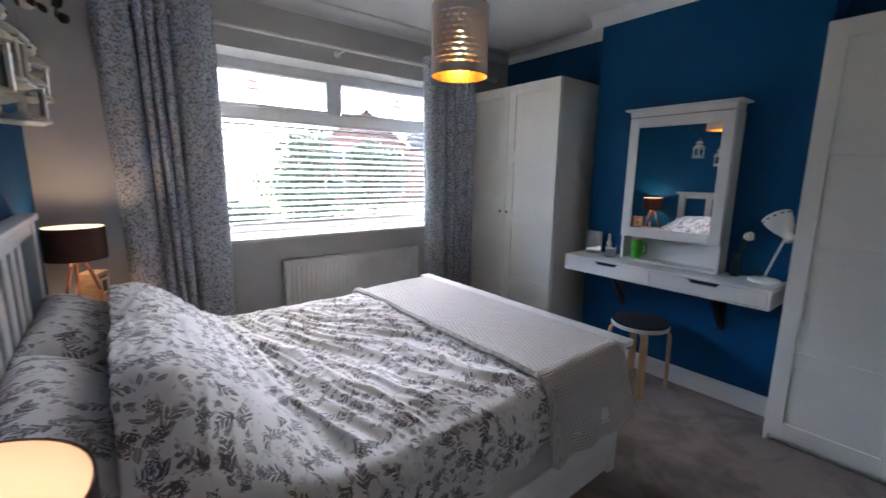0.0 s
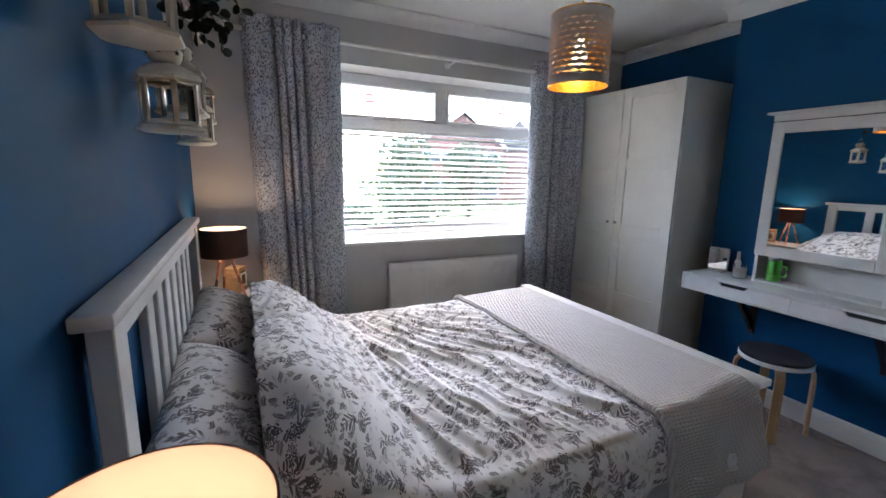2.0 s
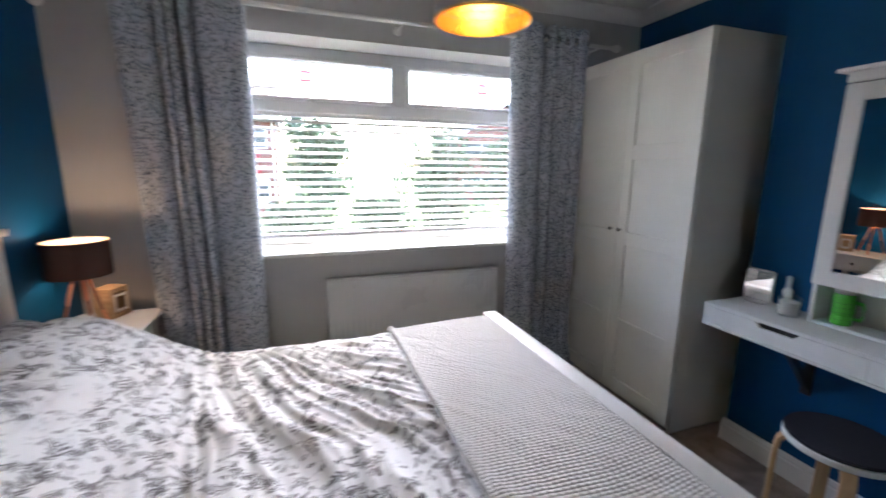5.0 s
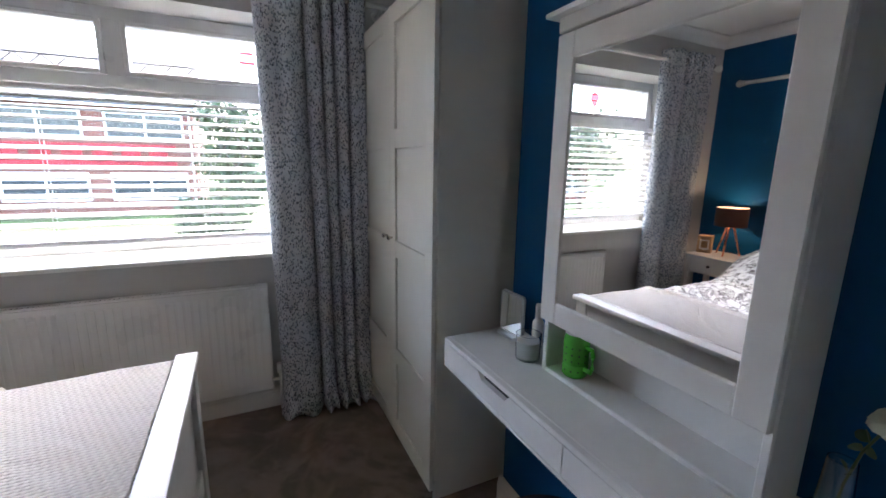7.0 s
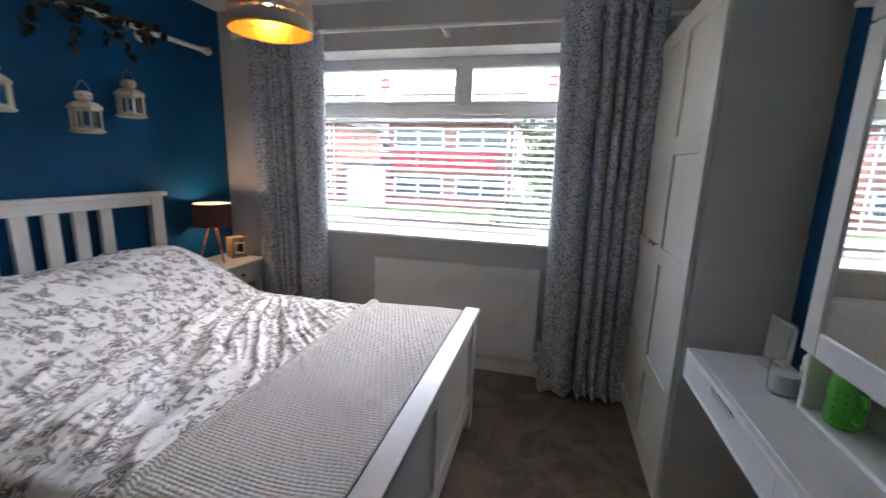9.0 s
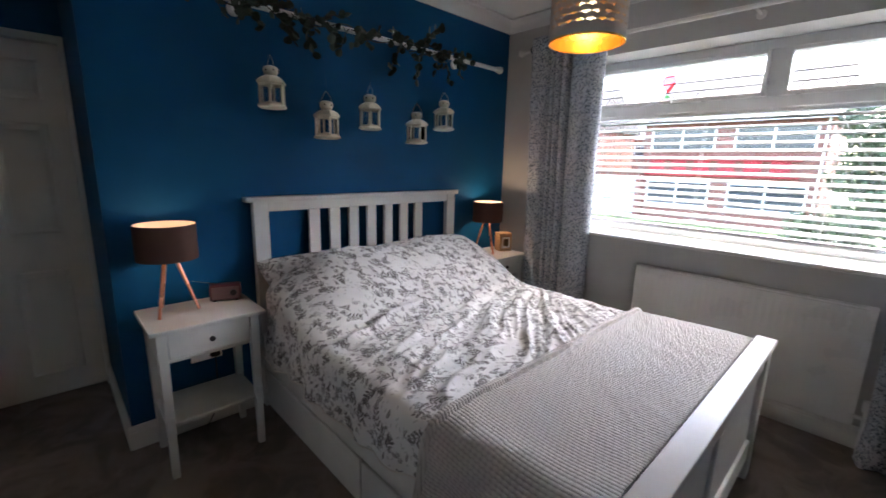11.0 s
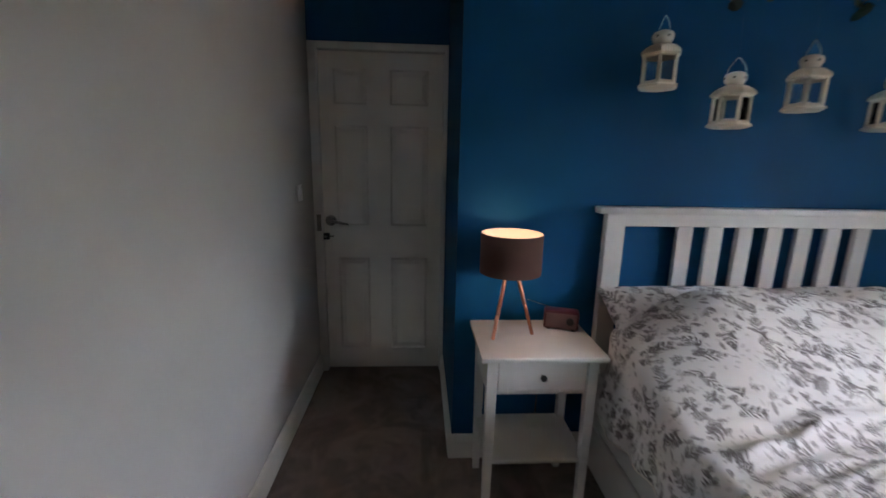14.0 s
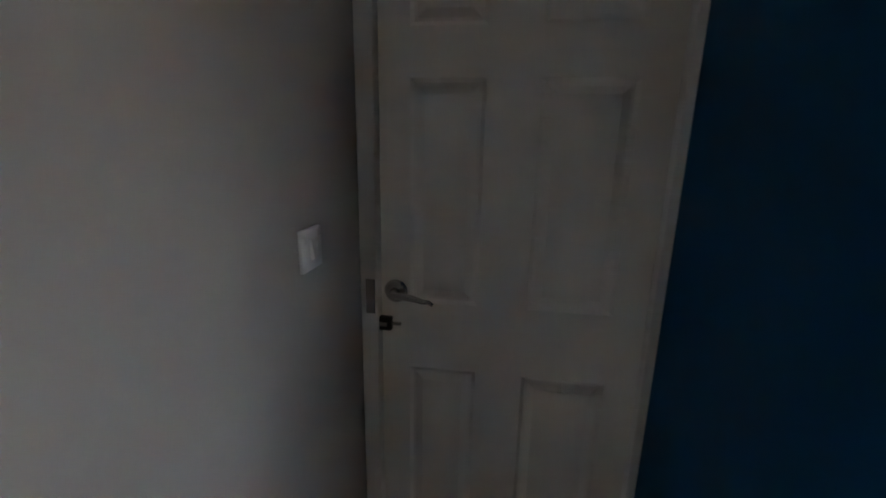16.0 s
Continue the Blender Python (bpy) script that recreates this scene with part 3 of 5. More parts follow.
for a, b, red_x in ((OX0 + 0.055, MX0, 1.20), (MX1, OX1 - 0.055, 2.39)):
    z0, z1 = TZ1, OZ1 - 0.055
    sash = part("fanlight_sash", frame_of(a + 0.001, b - 0.001, z0 + 0.001, z1 - 0.001, 0.024, FY0 - 0.016, FY1 - 0.01, 0.004), M_UPVC, win)
    part("pane", bx(a + 0.026, b - 0.026, 3.895, 3.901, z0 + 0.026, z1 - 0.026, 0), M_PANE, win, smooth=None).visible_shadow = False
    mid = (z0 + z1) / 2
    lead = [bx(a + 0.026, b - 0.026, 3.891, 3.895, mid + o - 0.003, mid + o + 0.003, 0) for o in (-0.055, 0.0, 0.05)]
    lead += [rod((x, 3.893, z0 + 0.026), (x + 0.05, 3.893, mid - 0.055), 0.0025, n=5) for x in np.arange(a + 0.05, b - 0.1, 0.10)]
    lead += [rod((x + 0.10, 3.893, z0 + 0.026), (x + 0.05, 3.893, mid - 0.055), 0.0025, n=5) for x in np.arange(a + 0.05, b - 0.1, 0.10)]
    part("lead_strips", joined(*lead), M_LEAD, win, "grey lead strips")
    part("stained_glass", extrude([(red_x - 0.050, mid + 0.026), (red_x - 0.034, mid + 0.050), (red_x - 0.012, mid + 0.064), (red_x + 0.016, mid + 0.066), (red_x + 0.038, mid + 0.048), (red_x + 0.050, mid + 0.018), (red_x + 0.024, mid - 0.030), (red_x, mid - 0.060), (red_x - 0.026, mid - 0.026)], 3.886, 3.8905, "y"), M_REDGLASS, win, "red stained-glass flower", None).visible_shadow = False
    part("glass_leaf", extrude([(red_x, mid - 0.064), (red_x - 0.020, mid - 0.080), (red_x, mid - 0.092), (red_x + 0.020, mid - 0.080)], 3.886, 3.8905, "y"), M_GREENGLASS, win, "green stained-glass leaf", None).visible_shadow = False
    part("fanlight_catch", joined(bx(red_x - 0.05, red_x + 0.05, FY0 - 0.045, FY0 - 0.017, z0 + 0.004, z0 + 0.016, 0.003), rod((red_x, FY0 - 0.03, z0 + 0.016), (red_x, FY0 - 0.03, z0 + 0.024), 0.006)), M_UPVC, sash)
part("pane", bx(OX0 + 0.05, OX1 - 0.05, 3.895, 3.901, OZ0 + 0.05, TZ0 + 0.004, 0), M_PANE, win, smooth=None).visible_shadow = False

# diamond leading on the outer thirds of the wide pane
for a, b in ((OX0 + 0.062, 1.14), (2.06, OX1 - 0.062)):
    z0, z1, dia = OZ0 + 0.062, TZ0 - 0.01, 0.118
    for lean in (1, -1):
        for k in range(-8, 14):
            x_at = a + k * dia
            lo, hi = z0, z1
            xl, xh = x_at, x_at + lean * (z1 - z0) * 0.62
            span = ((a - xl) / (xh - xl), (b - xl) / (xh - xl))
            t0, t1 = max(0.0, min(span)), min(1.0, max(span))
            if t1 - t0 > 0.05:
                part("lead_strip", rod((xl + (xh - xl) * t0, 3.892, lo + (hi - lo) * t0), (xl + (xh - xl) * t1, 3.892, lo + (hi - lo) * t1), 0.003, n=5), M_LEAD, win)

blind = thing("venetian_blind", "white wooden venetian blind lowered with open slats", "blind", (0, 3.815, 0))
BX0, BX1 = OX0 + 0.03, OX1 - 0.03
part("headrail", bx(BX0, BX1, -0.03, 0.03, 1.728, 1.752, 0.003), M_SLAT, blind)
slat_me = None
z = 1.70
while z > 1.03:
    if slat_me is None:
        bm = bmesh.new()
        prof = [(-0.024, -0.002), (-0.012, 0.001), (0, 0.002), (0.012, 0.001), (0.024, -0.002)]
        top = [[bm.verts.new((x, a, h + 0.0022)) for a, h in prof] for x in (BX0, BX1)]
        low = [[bm.verts.new((x, a, h)) for a, h in prof] for x in (BX0, BX1)]
        for i in range(4):
            bm.faces.new((top[0][i], top[1][i], top[1][i + 1], top[0][i + 1]))
            bm.faces.new((low[0][i], low[0][i + 1], low[1][i + 1], low[1][i]))
        for i in (0, 4):
            bm.faces.new((top[0][i], low[0][i], low[1][i], top[1][i]))
        slat = part("slat", bm, M_SLAT, blind)
        slat_me = slat.data
    else:
        slat = new("slat", slat_me)
        slat.parent = blind
    slat.matrix_basis = pose(0, 0, z, 23 + random.uniform(-1.5, 1.5), 0, 0)
    z -= 0.0465
part("bottom_rail", bx(BX0, BX1, -0.025, 0.025, 0.990, 1.016, 0.004), M_SLAT, blind)
for x in (0.80, 1.48, 2.12, 2.70):
    part("ladder_cord", joined(rod((x, -0.026, 0.99), (x, -0.026, 1.74), 0.0012, n=6), rod((x, 0.026, 0.99), (x, 0.026, 1.74), 0.0012, n=6)), M_SLAT, blind)

# curtains on a white pole
pole = thing("curtain_pole", "thin white metal curtain pole above the window", "curtain pole", (0, 3.50, 2.228))
part("pole", rod((0.29, 0, 0), (3.16, 0, 0), 0.0125, n=16), M_TRIM, pole)
for x, s in ((0.29, -1), (3.16, 1)):
    part("finial", lathe([(0, 0), (0.016, 0), (0.018, 0.01), (0.013, 0.014), (0.024, 0.028), (0.027, 0.042), (0.020, 0.058), (0, 0.064)], 20, 0, pose(x, 0, 0, 0, 90 * s, 0)), M_TRIM, pole)
for x in (0.40, 1.72, 3.05):
    part("bracket", joined(rod((x, 0, -0.014), (x, WIN - 3.50, -0.014), 0.007), lathe([(0, 0), (0.024, 0), (0.022, 0.008), (0, 0.009)], 16, 0, pose(x, WIN - 3.50, -0.014, 90, 0, 0))), M_TRIM, pole)


def curtain(x0, x1, shares, depths, seed, label, pooled, taper):
    """shares: the widths of the folds; each swells towards the room between two tight valleys behind the pole."""
    ob = thing("curtain", label, "curtain", ((x0 + x1) / 2, 3.50, 0), "curtains at the window")
    bm = bmesh.new()
    uvl = bm.loops.layers.uv.new("UVMap")
    folds, per, rows, top, w = len(shares), 22, 44, 2.284, x1 - x0
    n = folds * per
    edge = [sum(shares[:k]) / sum(shares) for k in range(folds + 1)]
    grid = []
    for j in range(rows + 1):
        h = j / rows
        line, run, last = [], 0.0, None
        for i in range(n + 1):
            k = min(i // per, folds - 1)
            u = i / per - k
            lo, hi = edge[k], edge[k + 1]
            if k:
                lo += 0.020 * h * noise.noise(Vector((k * 3.7, h * 1.5, seed)))
            if k < folds - 1:
                hi += 0.020 * h * noise.noise(Vector((k * 3.7 + 3.7, h * 1.5, seed)))
            swell = abs(math.sin(math.pi * u)) ** 0.55
            deep = depths[k] * (1 + 0.2 * h * noise.noise(Vector((k * 5.1, h * 2, seed + 2))))
            f = lo + (hi - lo) * (u - 0.06 * math.sin(math.tau * u))
            x = -w / 2 + w * f * (1 - taper * h) + w * taper * h
            y = 0.034 - deep * swell + 0.007 * noise.noise(Vector((f * 12, h * 5, seed))) + 0.006 * math.sin(f * 34 + seed) * swell
            z = top * (1 - h) + 0.012 + 0.014 * swell * max(0.0, 1 - h * 12)
            if pooled and h > 0.93:
                s = (h - 0.93) / 0.07
                x *= 1 + 0.10 * s
                y -= 0.05 * s * (1 + 0.5 * math.sin(i * 0.5))
            p = Vector((x, y, z))
            run += (p - last).length if last is not None else 0
            last = p
            line.append((bm.verts.new(p), run))
        grid.append(line)
    for j in range(rows):
        for i in range(n):
            q = (grid[j][i], grid[j + 1][i], grid[j + 1][i + 1], grid[j][i + 1])
            face = bm.faces.new([c[0] for c in q])
            for loop, c in zip(face.loops, q):
                loop[uvl].uv = (grid[0][i if c is q[0] or c is q[1] else i + 1][1], c[0].co.z)
    cloth = part("cloth", bm, M_CURTAIN, ob, smooth=180)
    sol = cloth.modifiers.new("thick", "SOLIDIFY")
    sol.thickness = 0.003
    for k in range(folds):
        for f in (0.90 * edge[k] + 0.10 * edge[k + 1], 0.10 * edge[k] + 0.90 * edge[k + 1]):
            part("eyelet", lathe([(0.020, -0.004), (0.028, -0.003), (0.028, 0.003), (0.020, 0.004), (0.020, -0.004)], 16, 0, pose(-w / 2 + w * f, 0, 2.235, 0, 90, 0)), M_CHROME, ob)
    return ob


curtain(0.33, 0.915, (0.32, 0.085, 0.085, 0.10, 0.41), (0.075, 0.080, 0.082, 0.085, 0.085), 3, "grey-blue leaf-patterned eyelet curtain hanging beside the bed", False, 0.13)
curtain(2.415, 2.965, (0.42, 0.15, 0.11, 0.13, 0.19), (0.085, 0.085, 0.080, 0.080, 0.075), 8, "grey-blue leaf-patterned eyelet curtain pooling on the carpet", True, 0.07)

# radiator
rad = thing("radiator", "white steel panel radiator under the window", "radiator", (1.827, WIN, 0.128))
part("panel", joined(bx(-0.575, 0.575, -0.049, -0.036, 0, 0.615, 0.006, 2)), M_UPVC, rad)
for k in range(32):
    x = -0.55 + k * 1.10 / 31
    part("ridge", bx(x - 0.011, x + 0.011, -0.0505, -0.0488, 0.05, 0.585, 0.0006), M_UPVC, rad)
several(rad, M_UPVC, ("side_cover", bx(-0.5785, -0.5755, -0.047, -0.012, 0.0, 0.627, 0.001)), ("side_cover", bx(0.5755, 0.5785, -0.047, -0.012, 0.0, 0.627, 0.001)))
part("grille", joined(bx(-0.575, 0.575, -0.051, -0.046, 0.6155, 0.629, 0.002), bx(-0.575, 0.575, -0.016, -0.010, 0.6155, 0.629, 0.002), *[bx(-0.56 + k * 0.0187, -0.554 + k * 0.0187, -0.046, -0.016, 0.619, 0.625, 0) for k in range(60)]), M_UPVC, rad)
part("back_panel", bx(-0.57, 0.57, -0.03, -0.002, 0.02, 0.605, 0.004), M_UPVC, rad)
part("valve", joined(lathe([(0, 0), (0.017, 0), (0.019, 0.02), (0.017, 0.055), (0, 0.06)], 16, 0, pose(0.615, -0.05, 0.10)), rod((0.57, -0.05, 0.06), (0.615, -0.05, 0.06), 0.010), rod((0.615, -0.05, -0.15), (0.615, -0.05, 0.10), 0.0085)), M_UPVC, rad, "white thermostatic valve")

# ---- bed ----
BN, BF, FOOT = 1.50, 2.985, 2.10       # outer faces of the posts, outer face of the footboard
bed = thing("bed", "white wooden double bed frame with a slatted headboard", "bed", (0, 0, 0))
hb = part("headboard", bx(0.048, 0.080, BN + 0.08, BF - 0.08, 1.118, 1.172), M_WHITE, bed)
several(hb, M_WHITE, ("post", bx(0.044, 0.084, BN, BN + 0.08, 0, 1.172)), ("post", bx(0.044, 0.084, BF - 0.08, BF, 0, 1.172)), ("lower_rail", bx(0.048, 0.080, BN + 0.08, BF - 0.08, 0.50, 0.64)))
part("top_rail", bx(0.034, 0.095, BN - 0.036, BF + 0.025, 1.170, 1.197, 0.005, 2), M_WHITE, hb)
for k in range(7):
    y = 1.845 + k * 0.1318
    part("slat", bx(0.053, 0.075, y - 0.034, y + 0.034, 0.62, 1.125, 0.003), M_WHITE, hb)
fb = part("footboard", bx(FOOT - 0.045, FOOT - 0.008, BN + 0.08, BF - 0.08, 0.545, 0.634), M_WHITE, bed)
several(fb, M_WHITE, ("post", bx(FOOT - 0.055, FOOT, BN, BN + 0.08, 0, 0.634)), ("post", bx(FOOT - 0.055, FOOT, BF - 0.08, BF, 0, 0.634)),
        ("bottom_rail", bx(FOOT - 0.045, FOOT - 0.008, BN + 0.08, BF - 0.08, 0.10, 0.20)), ("stile", bx(FOOT - 0.045, FOOT - 0.008, 2.215, 2.285, 0.20, 0.545)))
part("top_rail", bx(FOOT - 0.068, FOOT + 0.010, BN - 0.03, BF + 0.026, 0.634, 0.662, 0.005, 2), M_WHITE, fb)
for a, b in ((BN + 0.08, 2.215), (2.285, BF - 0.08)):
    part("panel", bx(FOOT - 0.034, FOOT - 0.022, a, b, 0.20, 0.545, 0.001), M_WHITE, fb)
for y0, y1 in ((BN + 0.01, BN + 0.045), (BF - 0.045, BF - 0.01)):
    side = part("side_rail", joined(bx(0.084, FOOT - 0.055, y0, y1, 0.235, 0.45, 0.004)), M_WHITE, bed)
    part("drawer_front", bx(0.10, 1.065, y0 - 0.004, y1, 0.02, 0.228, 0.004), M_WHITE, bed)
    part("drawer_front", bx(1.072, FOOT - 0.06, y0 - 0.004, y1, 0.02, 0.228, 0.004), M_WHITE, bed)
part("slatted_base", bx(0.10, FOOT - 0.06, BN + 0.045, BF - 0.045, 0.26, 0.29, 0.002), M_WHITE, bed)
mattress = tagged(mesh_ob("mattress", bx(0.11, FOOT - 0.06, BN + 0.06, BF - 0.06, 0.292, 0.52, 0.04, 3), M_WAX, 40), "white sprung mattress under the duvet", "mattress")


def smooth01(a, b, x):
    t = max(0.0, min(1.0, (x - a) / (b - a)))
    return t * t * (3 - 2 * t)


def bed_top(x, y):
    """Height of the bedding over the mattress at a place of the bed."""
    up = smooth01(0.80, 0.36, x)
    fall = 1 - 0.18 * smooth01(0.22, 0.10, x)
    pillows = 0.6 + 0.4 * max(abs(math.sin((y - 1.52) / 1.46 * math.tau)) ** 0.5, 0)
    side = smooth01(1.44, 1.80, y) * smooth01(3.04, 2.72, y)
    return 0.615 + 0.30 * up * fall * (0.60 + 0.40 * side) * (0.82 + 0.18 * pillows) + 0.03 * smooth01(1.3, 2.0, x) * 0.6


def ripple(x, y):
    """Creases that fan from the far pillow across the duvet."""
    p = Vector((x, y, 0))
    warp = noise.noise(p * 2.1) * 0.10 + noise.noise(p * 6.1 + Vector((9, 2, 0))) * 0.025
    ax, ay = x - 0.60, 3.45 - y
    ang, run = math.atan2(ax, max(ay, 0.02)) + warp * 0.7, math.hypot(ax, ay)
    c = noise.noise(Vector((ang * 11, run * 1.1, 3.1)))
    d = noise.noise(Vector((ang * 25, run * 1.7, 7.7)))
    e = noise.noise(Vector((ang * 44 + run * 2.0, run * 3.0, 1.3)))
    ridge = max(0, 1 - abs(c) * 2.8) ** 1.5
    ridge2 = max(0, 1 - abs(d) * 2.6) ** 1.6
    ridge3 = max(0, 1 - abs(e) * 2.4) ** 1.6
    where = smooth01(0.45, 0.80, x) * (1 - 0.75 * smooth01(1.50, 1.62, x)) * (0.35 + 0.65 * smooth01(1.45, 1.75, y))
    soft = noise.noise(p * 3.0) * 0.012 + noise.noise(p * 8.0) * 0.005
    return soft + where * (0.019 * ridge + 0.013 * ridge2 + 0.006 * ridge3) + (1 - where) * (0.008 * ridge3)


def drape(x0, x1, near, far, lift, nx, ny, hem_n, hem_f, rough, curl=0.03, scale=1.0):
    """A cloth over the bed: it runs across in y from a hem on one side over the top to a hem on the other."""
    bm = bmesh.new()
    uvl = bm.loops.layers.uv.new("UVMap")
    r = 0.07 + lift
    grid = []
    for i in range(nx + 1):
        x = x0 + (x1 - x0) * i / nx
        line = []
        ztop_n, ztop_f = bed_top(x, near) + lift, bed_top(x, far) + lift
        hn = hem_n + rough * 0.05 * noise.noise(Vector((x * 3, 0, 5)))
        hf = hem_f + rough * 0.05 * noise.noise(Vector((x * 3, 8, 5)))
        drop_n, drop_f = ztop_n - r - hn, ztop_f - r - hf
        arc = r * math.pi / 2
        flat = far - near - 2 * r
        total = drop_n + arc + flat + arc + drop_f
        for j in range(ny + 1):
            s = total * j / ny
            if s < drop_n:
                t = (drop_n - s)
                wav = 0.022 * min(1, t / 0.15) * (noise.noise(Vector((x * 7, 0, lift * 90))) + 0.5 * math.sin(x * 34 + 3 * noise.noise(Vector((x * 3, 1, 0)))))
                y, z, nrm = near - 0.005 - wav - curl * (t / 0.3) ** 1.5, hn + s, (0, -1, 0)
                flare = 0.26 * lift / 0.028 * t * (i / nx) ** 2
            elif s < drop_n + arc:
                a = (s - drop_n) / r
                y, z, nrm = near - 0.005 + r - r * math.cos(a), ztop_n - r + r * math.sin(a), (0, -math.cos(a), math.sin(a))
            elif s < drop_n + arc + flat:
                y = near + r + (s - drop_n - arc)
                z, nrm = bed_top(x, y) + lift, (0, 0, 1)
            elif s < drop_n + 2 * arc + flat:
                a = (s - drop_n - arc - flat) / r
                y, z, nrm = far + 0.005 - r + r * math.sin(a), ztop_f - r + r * math.cos(a), (0, math.sin(a), math.cos(a))
            else:
                y, z, nrm = far + 0.005, ztop_f - r - (s - drop_n - 2 * arc - flat), (0, 1, 0)
            top_s = s - drop_n - arc
            edge = smooth01(-0.02, 0.10, top_s) * smooth01(-0.02, 0.10, flat - top_s)
            flare = flare if s < drop_n else 0.0
            h = ripple(x, near + s - drop_n) * scale * (0.3 + 0.7 * edge)
            p = Vector((x + flare, y, z)) + Vector(nrm) * h
            line.append((bm.verts.new(p), (x + 0.3 * lift, s)))
        grid.append(line)
    run = [0.0]
    for i in range(nx):
        a, b = grid[i][ny // 2][0].co, grid[i + 1][ny // 2][0].co
        run.append(run[-1] + math.hypot(b.x - a.x, (bed_top(b.x, 2.0) - bed_top(a.x, 2.0))))
    for i in range(nx):
        for j in range(ny):
            q = ((i, j), (i + 1, j), (i + 1, j + 1), (i, j + 1))
            face = bm.faces.new([grid[a][b][0] for a, b in q])
            for loop, (a, b) in zip(face.loops, q):
                loop[uvl].uv = (run[a], grid[a][b][1][1])
    return bm


duvet = tagged(mesh_ob("duvet", drape(0.30, FOOT - 0.075, BN - 0.035, BF + 0.035, 0.0, 230, 230, 0.40, 0.40, 1.0), M_FLORAL, 180), "creased white duvet printed with grey floral sprigs", "duvet")
sol = duvet.modifiers.new("thick", "SOLIDIFY")
sol.thickness = 0.018
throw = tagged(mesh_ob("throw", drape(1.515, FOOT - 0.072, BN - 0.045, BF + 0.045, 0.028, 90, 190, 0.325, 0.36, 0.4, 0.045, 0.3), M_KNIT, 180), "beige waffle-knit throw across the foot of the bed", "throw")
sol = throw.modifiers.new("thick", "SOLIDIFY")
sol.thickness = 0.012


def edging(cloth, name, picks, r, material, label):
    """A sewn edge along some vertices of a cloth."""
    pts = [cloth.data.vertices[k].co.copy() for k in picks]
    part(name, tube(pts, r, 6), material, cloth, label)


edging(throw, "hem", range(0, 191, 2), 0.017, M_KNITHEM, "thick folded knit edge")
edging(duvet, "seam", [i * 231 for i in range(0, 231, 3)], 0.004, M_WAX, "white sewn seam")


def pillow(y0, y1, seed):
    ob = thing("pillow", "floral cotton pillow leaning at the headboard", "pillow", (0.27, (y0 + y1) / 2, 0.73), "pillows on the bed")
    bm = bmesh.new()
    uvl = bm.loops.layers.uv.new("UVMap")
    n, m, w, l = 26, 40, 0.46, y1 - y0
    sheets = []
    for side in (1, -1):
        g = []
        for i in range(n + 1):
            row = []
            for j in range(m + 1):
                u, v = i / n * 2 - 1, j / m * 2 - 1
                t = 0.085 * (max(0, 1 - u ** 4) * max(0, 1 - v ** 4)) ** 0.6
                wr = 0.006 * noise.noise(Vector((u * 4 + seed, v * 7, side)))
                pin = 1 - 0.05 * (1 - abs(u)) * v * v
                row.append(bm.verts.new((u * w / 2 * (1 - 0.03 * (1 - v * v)), v * l / 2 * pin, side * (t + wr * (t > 0.01)))))
            g.append(row)
        for i in range(n):
            for j in range(m):
                q = [(i, j), (i + 1, j), (i + 1, j + 1), (i, j + 1)]
                q = q if side > 0 else q[::-1]
                face = bm.faces.new([g[a][b] for a, b in q])
                for loop, (a, b) in zip(face.loops, q):
                    loop[uvl].uv = (a / n * w + seed, b / m * l)
    bmesh.ops.remove_doubles(bm, verts=bm.verts, dist=0.0005)
    moved(bm, pose(0, 0, 0, 0, 32, 0))
    part("pillowcase", bm, M_FLORAL, ob, smooth=180)
    return ob


pillow(BN - 0.01, 2.245, 1.3)
pillow(2.255, BF + 0.01, 5.1)

# ---- bedside tables ----


def bedside(at, label, group="bedside tables"):
    ob = thing("bedside_table", label, "bedside table", at, group)
    W, D, H = 0.46, 0.36, 0.70
    part("tabletop", bx(0, D, -W / 2, W / 2, H - 0.02, H, 0.005, 2), M_WHITE, ob)
    for x in (0.02, D - 0.065):
        for y in (-W / 2 + 0.025, W / 2 - 0.065):
            bm = bx(x, x + 0.04, y, y + 0.04, 0, H - 0.02, 0.002)
            for v in bm.verts:
                t = max(0.0, 1 - v.co.z / 0.5) * 0.30
                v.co.x += (x + 0.02 - v.co.x) * t
                v.co.y += (y + 0.02 - v.co.y) * t
            part("leg", bm, M_WHITE, ob)
    part("apron", joined(bx(0.03, D - 0.07, -W / 2 + 0.03, -W / 2 + 0.05, 0.54, H - 0.02), bx(0.03, D - 0.07, W / 2 - 0.05, W / 2 - 0.03, 0.54, H - 0.02), bx(0.03, 0.05, -W / 2 + 0.05, W / 2 - 0.05, 0.54, H - 0.02), bx(D - 0.05, D - 0.035, -W / 2 + 0.065, W / 2 - 0.065, 0.54, 0.555)), M_WHITE, ob)
    dr = part("drawer_front", bx(D - 0.048, D - 0.030, -W / 2 + 0.068, W / 2 - 0.068, 0.558, H - 0.024, 0.002), M_WHITE, ob)
    part("knob", lathe([(0, 0), (0.006, 0), (0.006, 0.010), (0.012, 0.014), (0.012, 0.020), (0, 0.024)], 16, 0, pose(D - 0.030, 0, 0.615, 0, 90, 0)), M_BLACK, dr, "dark metal knob")
    part("shelf", bx(0.03, D - 0.035, -W / 2 + 0.035, W / 2 - 0.035, 0.245, 0.263, 0.003), M_WHITE, ob)
    return ob


bs1 = bedside((0.058, 1.182, 0), "white wooden bedside table with one drawer, beside the door recess")
bs2 = copy_thing(bs1, pose(0.058, 3.265, 0))
tagged(bs2, "white wooden bedside table with one drawer, beside the curtain")


